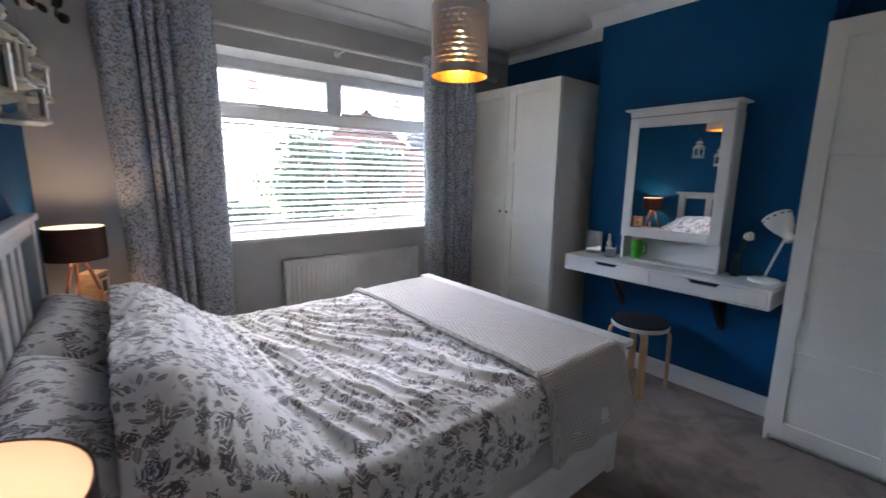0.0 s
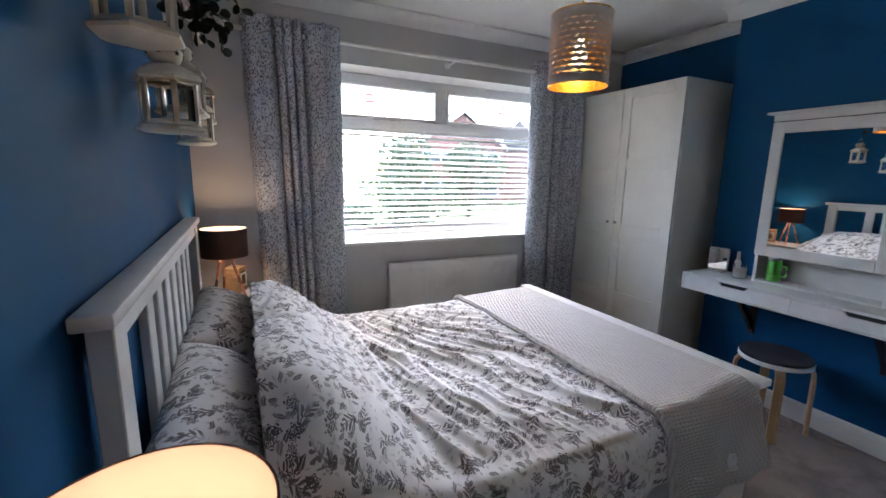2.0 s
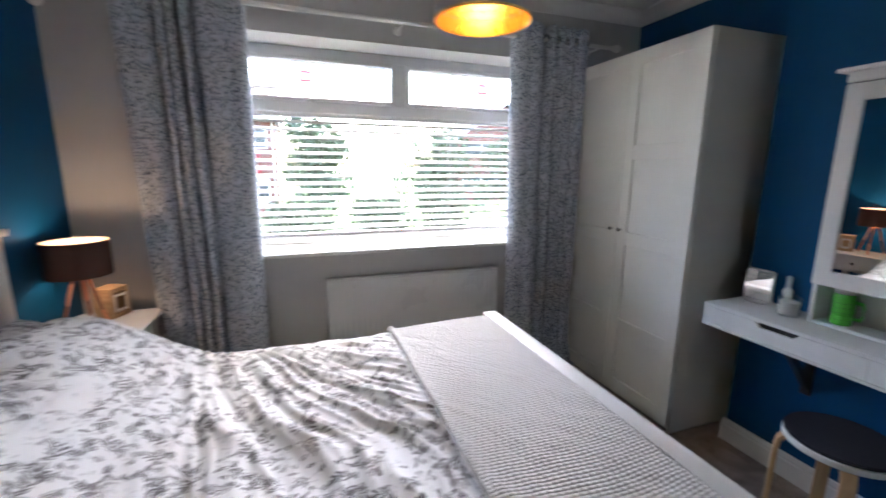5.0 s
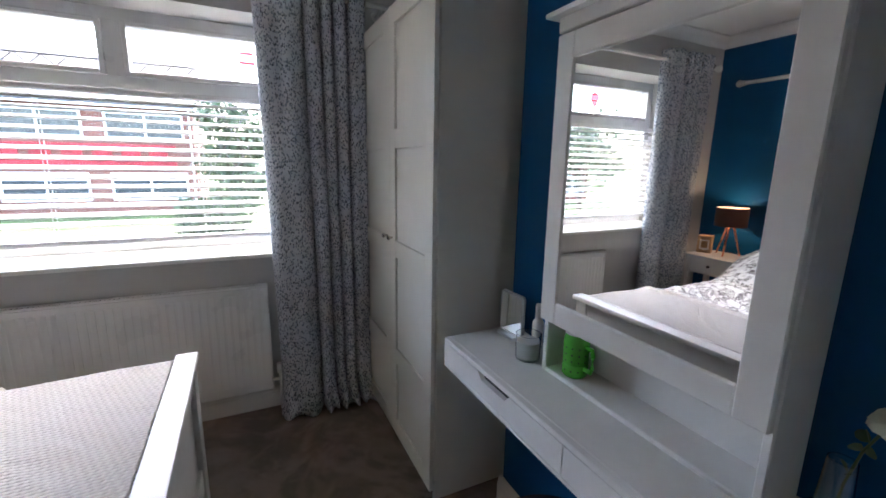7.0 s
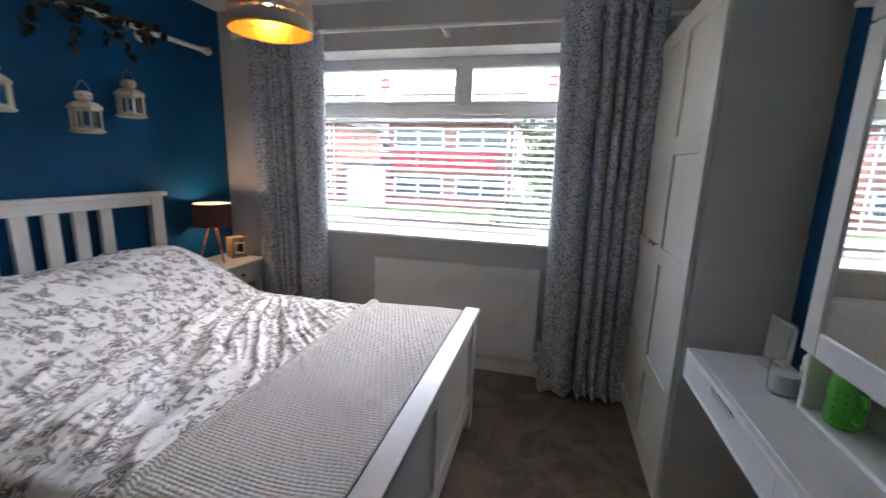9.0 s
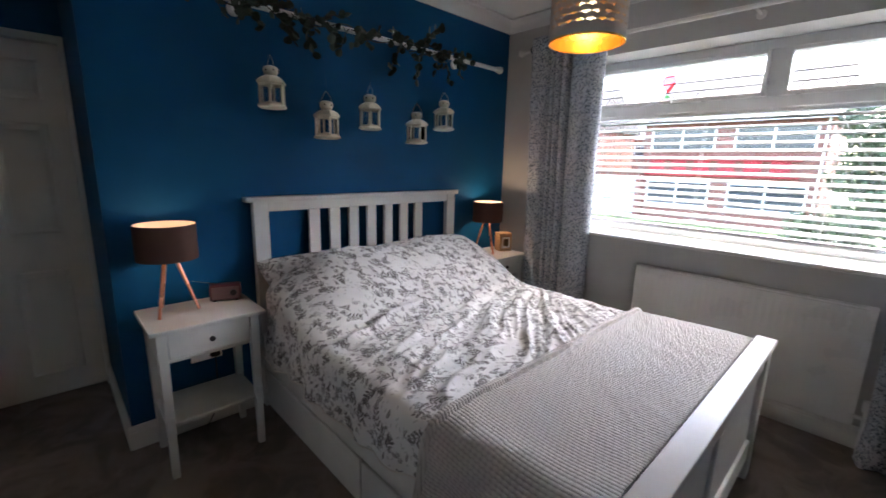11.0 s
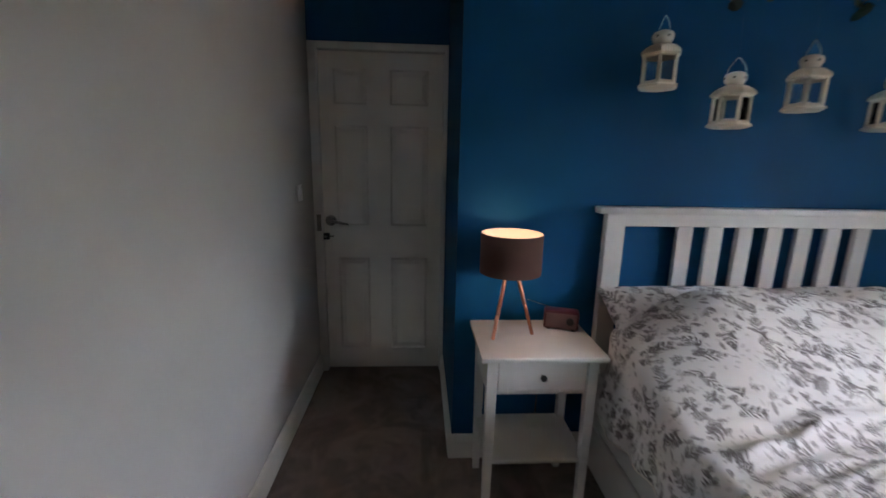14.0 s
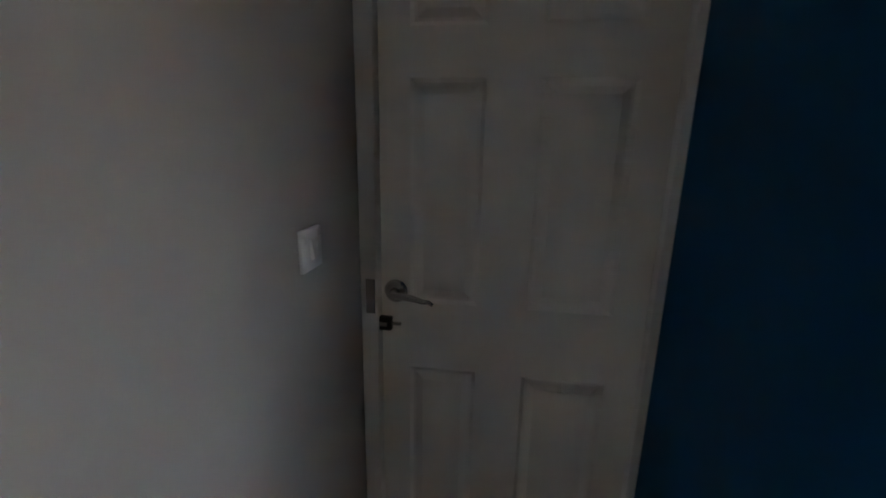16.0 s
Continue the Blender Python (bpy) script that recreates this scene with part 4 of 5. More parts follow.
def lamp(at, turn, label, power):
    ob = thing("table_lamp", label, "table lamp", at, "bedside lamps", turn)
    for k in range(3):
        a = math.tau * k / 3 + 0.5
        part("leg", rod((0.10 * math.cos(a), 0.10 * math.sin(a), 0.0), (0.020 * math.cos(a), 0.020 * math.sin(a), 0.273), 0.007, 0.008, 10), M_COPPER, ob, "copper-coloured leg")
    part("hub", lathe([(0, 0.256), (0.026, 0.256), (0.028, 0.273), (0.02, 0.283), (0, 0.283)], 18), M_COPPER, ob)
    R, z0, z1 = 0.119, 0.250, 0.405
    sh = part("shade", lathe([(R - 0.002, z0), (R, z0), (R, z1), (R - 0.002, z1), (R - 0.002, z0)], 48), M_SHADE, ob, "brown velvet drum shade")
    part("lining", lathe([(R - 0.0035, z0 + 0.001), (R - 0.003, z1 - 0.001)], 48), M_LINING, sh)
    part("shade_ring", joined(*[rod((0, 0, z0 + 0.02), ((R - 0.004) * math.cos(a), (R - 0.004) * math.sin(a), z0 + 0.02), 0.0016, n=6) for a in (0, 2.09, 4.19)]), M_SILVER, sh)
    part("bulb", lathe([(0, 0.2835), (0.012, 0.2835), (0.013, 0.305), (0.026, 0.334), (0.028, 0.354), (0.018, 0.376), (0, 0.383)], 20), M_BULB, ob, "lit warm bulb").visible_shadow = False
    l = bpy.data.lights.new("lamp_light", "POINT")
    l.energy, l.color, l.shadow_soft_size = power, (1.0, 0.70, 0.48), 0.028
    lo = new("lamp_light", l)
    lo.parent = ob
    lo.location = (0, 0, 0.350)
    return ob


lamp((0.188, 1.086, 0.70), 48, "tripod table lamp with copper legs and a brown drum shade, lit", 0.026)
lamp((0.183, 3.262, 0.70), 75, "copper tripod table lamp with a brown shade beside the curtain, lit", 0.085)

radio = thing("radio", "small dark red table radio with a silver grille", "radio", (0.150, 1.318, 0.70), turn=-18)
part("body", bx(-0.03, 0.03, -0.07, 0.07, 0.004, 0.082, 0.010, 3), M_RED, radio)
part("grille", bx(0.0302, 0.033, -0.061, 0.061, 0.012, 0.074, 0.001), M_MAROON, radio)
part("dial", lathe([(0, 0), (0.016, 0), (0.015, 0.005), (0, 0.006)], 20, 0, pose(0.033, 0.035, 0.043, 0, 90, 0)), M_BLACK, radio)
part("antenna", rod((-0.02, -0.05, 0.082), (-0.005, -0.14, 0.108), 0.0022, 0.0015, 8), M_CHROME, radio)
several(radio, M_BLACK, ("foot", bx(-0.022, 0.022, -0.055, -0.042, 0, 0.005, 0)), ("foot", bx(-0.022, 0.022, 0.042, 0.055, 0, 0.005, 0)))

house = thing("candle_house", "pale wooden block tealight holder with a square window", "ornament", (0.225, 3.425, 0.70), turn=-25)
hb2 = joined(bx(-0.05, 0.045, -0.055, -0.033, 0.018, 0.125, 0.002), bx(-0.05, 0.045, 0.033, 0.055, 0.018, 0.125, 0.002), bx(-0.05, 0.045, -0.055, 0.055, 0, 0.018, 0.002), bx(-0.05, 0.045, -0.055, 0.055, 0.125, 0.148, 0.002), bx(-0.05, -0.04, -0.033, 0.033, 0.018, 0.125, 0))
part("block", hb2, M_BOXWOOD, house)
part("window_frame", joined(bx(0.045, 0.049, -0.036, -0.024, 0.03, 0.115, 0.001), bx(0.045, 0.049, 0.024, 0.036, 0.03, 0.115, 0.001), bx(0.045, 0.049, -0.024, 0.024, 0.03, 0.042, 0.001), bx(0.045, 0.049, -0.024, 0.024, 0.103, 0.115, 0.001)), M_TRIM, house)
part("tealight", lathe([(0, 0), (0.019, 0), (0.019, 0.016), (0, 0.016)], 18, 0, pose(0, 0, 0.0185)), M_WAX, house)

socket = thing("wall_socket", "white double wall socket with a dark plug and lead", "socket", (HB, 1.235, 0.40))
part("plate", bx(0, 0.009, -0.073, 0.073, -0.043, 0.043, 0.003, 2), M_UPVC, socket)
part("plug", bx(0.0095, 0.04, 0.012, 0.058, -0.026, 0.026, 0.006, 2), M_BLACK, socket)
part("lead", tube([(0.03, 0.035, -0.026), (0.03, 0.035, -0.10), (0.04, 0.03, -0.22), (0.05, 0.0, -0.33), (0.06, -0.04, -0.392)], 0.003, 6), M_BLACK, socket)

# ---- wall pole, garland and lanterns ----
PX, PZ = 0.126, 2.108
wp = thing("wall_pole", "white wooden pole on brackets above the bed", "wall pole", (PX, 0, PZ))
part("pole", rod((0, 1.12, 0), (0, 3.35, 0), 0.0145, n=18), M_TRIM, wp)
for y, s in ((1.12, 1), (3.35, -1)):
    part("finial", lathe([(0, 0), (0.020, 0.0), (0.022, 0.012), (0.016, 0.018), (0.026, 0.034), (0.028, 0.046), (0.018, 0.062), (0, 0.066)], 20, 0, pose(0, y, 0, 90 * s, 0, 0)), M_TRIM, wp)
for y in (1.49, 2.99):
    part("bracket", joined(rod((0, y, -0.004), (HB - PX, y, -0.012), 0.012), lathe([(0.016, -0.016), (0.025, -0.012), (0.025, 0.012), (0.016, 0.016)], 20, 0, pose(0, y, 0, 90, 0, 0)), lathe([(0, 0), (0.032, 0), (0.03, 0.012), (0, 0.013)], 20, 0, pose(HB - PX, y, -0.012, 0, 90, 0))), M_TRIM, wp)

garland = thing("garland", "trailing artificial eucalyptus garland wound round the pole", "garland", (PX, 0, PZ))
rnd = random.Random(11)


def leaf_at(bm, p, d, size, roll):
    """One rounded leaf, cupped, growing from p along d."""
    d = d.normalized()
    side = d.cross(Vector((math.cos(roll), math.sin(roll), 0.4))).normalized()
    up = side.cross(d)
    out = [(0, 0, 0), (0.25, 0.34, 0.05), (0.6, 0.48, 0.1), (0.9, 0.30, 0.06), (1.0, 0, 0), (0.9, -0.30, 0.06), (0.6, -0.48, 0.1), (0.25, -0.34, 0.05)]
    vs = [bm.verts.new(p + size * (d * a + side * b + up * c)) for a, b, c in out]
    mid = bm.verts.new(p + size * d * 0.5 - up * size * 0.03)
    for k in range(8):
        bm.faces.new((vs[k], vs[(k + 1) % 8], mid))


def sprig(start, dirn, length, leaves, droop):
    pts, p, d = [], Vector(start), Vector(dirn).normalized()
    for k in range(9):
        pts.append(p.copy())
        d = (d + Vector((rnd.uniform(-0.18, 0.18), rnd.uniform(-0.18, 0.18), -droop + rnd.uniform(-0.1, 0.1)))).normalized()
        p = p + d * length / 8
        p.x = max(p.x, -0.055)
    tw = tube(pts, [0.0026 - 0.0002 * k for k in range(9)], 5)
    bm = bmesh.new()
    for k in range(leaves):
        f = 0.08 + 0.92 * k / leaves
        i = min(7, int(f * 8))
        q = pts[i].lerp(pts[i + 1], f * 8 - i)
        along = (pts[i + 1] - pts[i]).normalized()
        out = along + Vector((rnd.uniform(-1, 1), rnd.uniform(-1, 1), rnd.uniform(-0.7, 1))) * 1.1
        leaf_at(bm, q, out, rnd.uniform(0.034, 0.054), rnd.uniform(0, 6))
    return tw, bm


wind = [(0.024 * math.cos(y * 16), y, 0.024 * math.sin(y * 16)) for y in np.linspace(1.28, 2.98, 90)]
part("vine", tube(wind, 0.003, 6), M_TWIG, garland)
for k in range(32):
    y = 1.32 + (2.92 - 1.32) * k / 31 + rnd.uniform(-0.03, 0.03)
    thick = 1.0 if (1.45 < y < 1.85 or 2.2 < y < 2.75) else 0.7
    tw, bm = sprig((0.02, y, 0), (rnd.uniform(-0.2, 0.7), rnd.uniform(-1, 1), rnd.uniform(-0.9, 0.7)), rnd.uniform(0.14, 0.26) * thick, int(11 * thick), 0.16)
    st = part("stem", tw, M_TWIG, garland)
    part("leaves", bm, M_LEAF, st, smooth=None)


def star(r):
    """A small five-pointed plate that stands for a cut-out, seen along x."""
    pts = [((r if k % 2 == 0 else r * 0.42) * math.sin(k * math.pi / 5), (r if k % 2 == 0 else r * 0.42) * math.cos(k * math.pi / 5)) for k in range(10)]
    return extrude(pts, -0.0012, 0.0012, "x")


def lantern(at, turn):
    ob = thing("lantern", "cream metal six-sided candle lantern hanging on the blue wall", "lantern", at, "lanterns over the bed", turn)
    N, t6, r = 6, math.pi / 6, 0.060
    part("base", lathe([(0, 0), (0.058, 0), (0.074, 0.007), (0.075, 0.013), (0.068, 0.017), (0.066, 0.022), (0, 0.023)], N, t6), M_CREAM, ob)
    part("roof", lathe([(0.050, 0.116), (0.068, 0.116), (0.074, 0.121), (0.073, 0.127), (0.064, 0.138), (0.046, 0.150), (0.029, 0.157), (0.0, 0.158)], N, t6), M_CREAM, ob)
    part("cap", lathe([(0, 0.157), (0.024, 0.157), (0.030, 0.162), (0.036, 0.174), (0.037, 0.186), (0.032, 0.196), (0.016, 0.203), (0, 0.205)], 24), M_CREAM, ob)
    for k in range(N):
        a = k * math.tau / N + t6
        part("post", moved(bx(-0.004, 0.004, -0.006, 0.006, 0.020, 0.118, 0.001), pose(r * math.cos(a), r * math.sin(a), 0, 0, 0, math.degrees(a))), M_CREAM, ob)
        b = a + t6
        ap = r * math.cos(t6) - 0.002
        part("pane", moved(bx(-0.0008, 0.0008, -0.024, 0.024, 0.022, 0.117, 0), pose(ap * math.cos(b), ap * math.sin(b), 0, 0, 0, math.degrees(b))), M_PANE, ob, smooth=None)
        for z0 in (0.022, 0.110):
            part("frame_rail", moved(bx(-0.002, 0.002, -0.025, 0.025, z0, z0 + 0.0062, 0.0005), pose((ap + 0.001) * math.cos(b), (ap + 0.001) * math.sin(b), 0, 0, 0, math.degrees(b))), M_CREAM, ob)
        # The cap is not cut; a dark star paints the shade of each hole.
        part("painted_vent_star", moved(star(0.0065), pose(0.0365 * math.cos(b), 0.0365 * math.sin(b), 0.180, 0, 0, math.degrees(b))), M_DARK, ob, smooth=None)
    part("tealight", lathe([(0, 0.0235), (0.019, 0.0235), (0.019, 0.036), (0.017, 0.037), (0, 0.035)], 18), M_WAX, ob)
    part("handle", tube([(0.037, 0, 0.180), (0.037, 0, 0.200), (0.030, 0, 0.222), (0.006, 0, 0.250), (0, 0, 0.253), (-0.006, 0, 0.250), (-0.030, 0, 0.222), (-0.037, 0, 0.200), (-0.037, 0, 0.180)], 0.0013, 6), M_SILVER, ob)
    return ob


for x, y, z, tr in ((0.145, 1.607, 1.641, 0), (0.145, 1.903, 1.510, 18), (0.145, 2.187, 1.578, -8), (0.145, 2.548, 1.514, 12), (0.145, 2.790, 1.614, 5)):
    ln = lantern((x, y, z), tr)
    dx, dz = PX - x, PZ - z + 0.016
    part("hanging_wire", rod((0, 0, 0.253), Matrix.Rotation(-radians(tr), 3, "Z") @ Vector((dx, 0, dz)), 0.0004, n=5), M_CLEAR, ln, "clear nylon thread")

# ---- wardrobes ----


def wardrobe(at, W, H, D, label, knobs):
    """at: the front's foot at its middle; it faces -x."""
    ob = thing("wardrobe", label, "wardrobe", at, "white wardrobes")
    body = (bx(0.022, D, -W / 2, -W / 2 + 0.018, 0, H), bx(0.022, D, W / 2 - 0.018, W / 2, 0, H), bx(0.022, D, -W / 2 + 0.018, W / 2 - 0.018, H - 0.018, H), bx(0.022, D, -W / 2 + 0.018, W / 2 - 0.018, 0.06, 0.078),
                  bx(0.05, 0.062, -W / 2 + 0.018, W / 2 - 0.018, 0, 0.06), bx(D - 0.01, D - 0.004, -W / 2 + 0.018, W / 2 - 0.018, 0.06, H - 0.018, 0))
    several(ob, M_FOIL, *zip(("side_panel", "side_panel", "top_panel", "bottom_panel", "plinth", "back_panel"), body))
    for s in (-1, 1):
        y0, y1 = (0.0015, W / 2 - 0.001) if s > 0 else (-W / 2 + 0.001, -0.0015)
        st = 0.075
        z0, z1 = 0.05, H - 0.002
        bars = [bx(0, 0.018, y0, y0 + st, z0, z1, 0.0015), bx(0, 0.018, y1 - st, y1, z0, z1, 0.0015)]
        spans = [(z0, z0 + 0.085), (0.445, 0.525), (0.985, 1.065), (1.485, 1.568), (z1 - 0.078, z1)]
        bars += [bx(0, 0.018, y0 + st, y1 - st, a, b, 0.0015) for a, b in spans]
        dr = part("door", bx(0.0141, 0.0179, y0 + 0.002, y1 - 0.002, z0 + 0.002, z1 - 0.002, 0), M_FOIL, ob)
        several(dr, M_FOIL, *zip(("stile", "stile", "rail", "rail", "rail", "rail", "rail"), bars))
        for (a, b), (c, d) in zip(spans, spans[1:]):
            part("panel", bx(0.0095, 0.0139, y0 + st - 0.002, y1 - st + 0.002, b - 0.002, c + 0.002, 0), M_FOIL, dr, smooth=None)
        if knobs:
            ky = y0 + 0.035 if s > 0 else y1 - 0.035
            part("knob", lathe([(0, 0), (0.005, 0), (0.005, 0.012), (0.0105, 0.016), (0.0115, 0.022), (0.007, 0.027), (0, 0.028)], 16, 0, pose(0, ky, knobs, 0, -90, 0)), M_CHROME, dr, "small chrome knob")
    return ob


WX = 2.945
wardrobe((WX, 3.070, 0), 1.0, 2.082, 0.55, "tall white two-door wardrobe with recessed panels beside the window", 1.075)
wardrobe((WX, 0.635, 0), 1.01, 2.075, 0.53, "tall white two-door wardrobe with recessed panels in the alcove", 1.075)

# ---- dressing shelf ----
SX0, SY0, SY1, SZ0, SZ1 = 2.938, 1.19, 2.436, 0.70, 0.811
shelf = thing("dressing_shelf", "white wall shelf with two shallow drawers on black brackets", "wall shelf", (0, 0, 0))
several(shelf, M_WHITE, *zip(("top_board", "bottom_board", "end_panel", "end_panel", "top_edge", "bottom_edge"), (bx(SX0 + 0.02, BREAST - 0.001, SY0, SY1, SZ1 - 0.016, SZ1, 0.002), bx(SX0 + 0.02, BREAST - 0.001, SY0, SY1, SZ0, SZ0 + 0.012, 0.002), bx(SX0, BREAST - 0.001, SY0, SY0 + 0.016, SZ0 + 0.012, SZ1 - 0.016, 0.002), bx(SX0, BREAST - 0.001, SY1 - 0.016, SY1, SZ0 + 0.012, SZ1 - 0.016, 0.002), bx(SX0, SX0 + 0.02, SY0, SY1, SZ1 - 0.016, SZ1, 0.002), bx(SX0, SX0 + 0.02, SY0, SY1, SZ0, SZ0 + 0.012, 0.002))))
ymid = (SY0 + SY1) / 2
for a, b in ((SY0 + 0.018, ymid - 0.0015), (ymid + 0.0015, SY1 - 0.018)):
    c = (a + b) / 2
    zt, zb = SZ1 - 0.018, SZ0 + 0.014
    out = [(a, zb), (b, zb), (b, zt), (c + 0.085, zt), (c + 0.065, zt - 0.022), (c - 0.065, zt - 0.022), (c - 0.085, zt), (a, zt)]
    dr = part("drawer_front", extrude(out, SX0 + 0.001, SX0 + 0.017, "x"), M_WHITE, shelf, smooth=None)
    # Dark block behind the notch, in place of the shade inside the drawer.
    part("painted_grip_shade", bx(SX0 + 0.018, SX0 + 0.03, c - 0.09, c + 0.09, zt - 0.03, zt + 0.001, 0), M_DARK, dr, "dark block painting the shade behind the cut-out grip", None)
for y in (2.125, 1.485):
    part("bracket", joined(bx(SX0 + 0.05, BREAST - 0.01, y - 0.02, y + 0.02, SZ0 - 0.012, SZ0 - 0.0005, 0.002), bx(BREAST - 0.013, BREAST - 0.001, y - 0.02, y + 0.02, 0.44, SZ0 - 0.0005, 0.002),
         extrude([(SX0 + 0.09, SZ0 - 0.01), (SX0 + 0.13, SZ0 - 0.01), (BREAST - 0.008, 0.50), (BREAST - 0.008, 0.46)], y - 0.012, y + 0.012, "y")), M_BLACK, shelf, "black angle bracket")

cab = thing("mirror_cabinet", "white wooden mirror cabinet with an open niche, on the shelf", "mirror cabinet", (0, 0, SZ1))
CX, CY0, CY1, CH = 3.088, 1.497, 2.106, 0.998
several(cab, M_WHITE, *zip(("side_panel", "side_panel", "back_panel", "shelf", "bottom_panel", "frieze"), (bx(CX + 0.02, BREAST - 0.001, CY0, CY0 + 0.018, 0, CH - 0.054), bx(CX + 0.02, BREAST - 0.001, CY1 - 0.018, CY1, 0, CH - 0.054), bx(BREAST - 0.012, BREAST - 0.001, CY0 + 0.018, CY1 - 0.018, 0, CH - 0.03, 0), bx(CX + 0.02, BREAST - 0.012, CY0 + 0.018, CY1 - 0.018, 0.165, 0.183), bx(CX + 0.02, BREAST - 0.012, CY0 + 0.018, CY1 - 0.018, 0, 0.014), bx(CX + 0.001, BREAST - 0.012, CY0, CY1, CH - 0.052, CH - 0.014))))
part("cornice", bx(CX - 0.022, BREAST - 0.001, CY0 - 0.028, CY1 + 0.028, CH - 0.0135, CH, 0.003, 2), M_WHITE, cab)
dz0, dz1, fw = 0.168, CH - 0.057, 0.063
# Solid dark strip set in the gap to paint its shade.
part("painted_gap_shade", bx(CX + 0.012, CX + 0.019, CY0 + 0.02, CY1 - 0.02, CH - 0.0565, CH - 0.0525, 0), M_DARK, cab, "dark strip painting the shade in the gap over the door", None)
cd = part("cabinet_door", bx(CX + 0.0125, CX + 0.0185, CY0 + 0.01, CY1 - 0.01, dz0 + 0.01, dz1 - 0.01, 0), M_WHITE, cab)
several(cd, M_WHITE, ("stile", bx(CX, CX + 0.019, CY0 + 0.002, CY0 + fw, dz0, dz1)), ("stile", bx(CX, CX + 0.019, CY1 - fw, CY1 - 0.002, dz0, dz1)), ("rail", bx(CX, CX + 0.019, CY0 + fw, CY1 - fw, dz0, dz0 + fw)), ("rail", bx(CX, CX + 0.019, CY0 + fw, CY1 - fw, dz1 - fw, dz1)))
part("mirror", bx(CX + 0.006, CX + 0.012, CY0 + fw - 0.003, CY1 - fw + 0.003, dz0 + fw - 0.003, dz1 - fw + 0.003, 0), M_MIRROR, cd, "clear mirror glass", None)

jar = thing("mason_jar", "green glazed mason jar mug with a silver lid", "jar", (3.155, 2.015, SZ1 + 0.0145))
part("body", lathe([(0, 0), (0.031, 0), (0.036, 0.006), (0.037, 0.03), (0.035, 0.034), (0.037, 0.038), (0.037, 0.09), (0.034, 0.104), (0.031, 0.110), (0, 0.110)], 28), M_GREEN, jar)
part("lid", lathe([(0, 0.1105), (0.033, 0.1105), (0.034, 0.114), (0.034, 0.128), (0.032, 0.131), (0, 0.131)], 28), M_SILVER, jar, "silver screw lid")
for zz in (0.02, 0.045, 0.062, 0.079):
    for a in np.linspace(0, math.tau, 12, endpoint=False):
        part("dot", rod((0.0358 * math.cos(a), 0.0358 * math.sin(a), zz), (0.0378 * math.cos(a), 0.0378 * math.sin(a), zz), 0.0022, n=8), M_DARK, jar)
part("handle", tube([(0.0, -0.038, 0.085), (0.0, -0.060, 0.085), (0.0, -0.064, 0.07), (0.0, -0.064, 0.04), (0.0, -0.060, 0.028), (0.0, -0.038, 0.028)], 0.006, 8), M_GREEN, jar)

jar.scale = (1.0, 1.0, 1.16)

vm = thing("vanity_mirror", "small square tabletop mirror in a pale frame", "mirror", (3.165, 2.35, SZ1), turn=4)


def rounded(y0, y1, z0, z1, r, n=6):
    """Outline of a rectangle with round corners."""
    out = []
    for cy, cz, a0 in ((y1 - r, z1 - r, 0), (y0 + r, z1 - r, 90), (y0 + r, z0 + r, 180), (y1 - r, z0 + r, 270)):
        out += [(cy + r * math.cos(radians(a0 + 90 * k / n)), cz + r * math.sin(radians(a0 + 90 * k / n))) for k in range(n + 1)]
    return out


part("frame", moved(extrude(rounded(-0.062, 0.062, 0.0, 0.15, 0.016), -0.004, 0.006, "x"), pose(0, 0, 0.012, 0, 1, 0)), M_SILVER, vm)
part("glass", moved(extrude(rounded(-0.056, 0.056, 0.006, 0.144, 0.012), -0.0062, -0.0042, "x"), pose(0, 0, 0.012, 0, 1, 0)), M_MIRROR, vm, "mirror glass", None)
part("stand", joined(bx(-0.03, 0.05, -0.045, 0.045, 0.0, 0.012, 0.003), rod((0.045, 0, 0.008), (0.018, 0, 0.09), 0.003)), M_SILVER, vm)

cnd = thing("candle_jar", "white candle in a clear glass tumbler", "candle", (3.11, 2.178, SZ1))
part("glass", lathe([(0, 0), (0.036, 0), (0.039, 0.004), (0.041, 0.085), (0.0385, 0.085), (0.0365, 0.008), (0, 0.007)], 28), M_CLEAR, cnd, "clear glass tumbler").visible_shadow = False
part("wax", lathe([(0, 0.0075), (0.0355, 0.0085), (0.037, 0.062), (0, 0.060)], 28), M_WAX, cnd)
bot = thing("perfume_bottle", "small white pump bottle with a pale cap", "bottle", (3.20, 2.245, SZ1))
part("body", lathe([(0, 0), (0.017, 0), (0.019, 0.004), (0.019, 0.085), (0.011, 0.098), (0, 0.099)], 20), M_WAX, bot)
part("cap", lathe([(0, 0.0995), (0.011, 0.0995), (0.011, 0.145), (0.009, 0.15), (0, 0.15)], 18), M_SILVER, bot)

vase = thing("bud_vase", "clear glass bud vase with one white flower", "vase", (3.185, 1.432, SZ1))
part("glass", lathe([(0, 0), (0.026, 0), (0.028, 0.005), (0.024, 0.07), (0.020, 0.14), (0.0185, 0.14), (0.022, 0.07), (0.024, 0.012), (0, 0.010)], 24), M_CLEAR, vase, "clear glass").visible_shadow = False
part("stalk", tube([(0, 0, 0.012), (0.004, -0.006, 0.10), (0.0, -0.02, 0.17), (-0.008, -0.035, 0.21), (-0.015, -0.05, 0.235)], 0.0022, 6), M_STALK, vase)
pet = bmesh.new()
rnd = random.Random(4)
for k in range(34):
    d = Vector((rnd.gauss(0, 1), rnd.gauss(0, 1), rnd.gauss(0.3, 0.8)))
    leaf_at(pet, Vector((-0.016, -0.053, 0.238)), d, rnd.uniform(0.022, 0.034), rnd.uniform(0, 6))
part("flower", pet, M_PETAL, vase, "white flower head", None)
lf = bmesh.new()
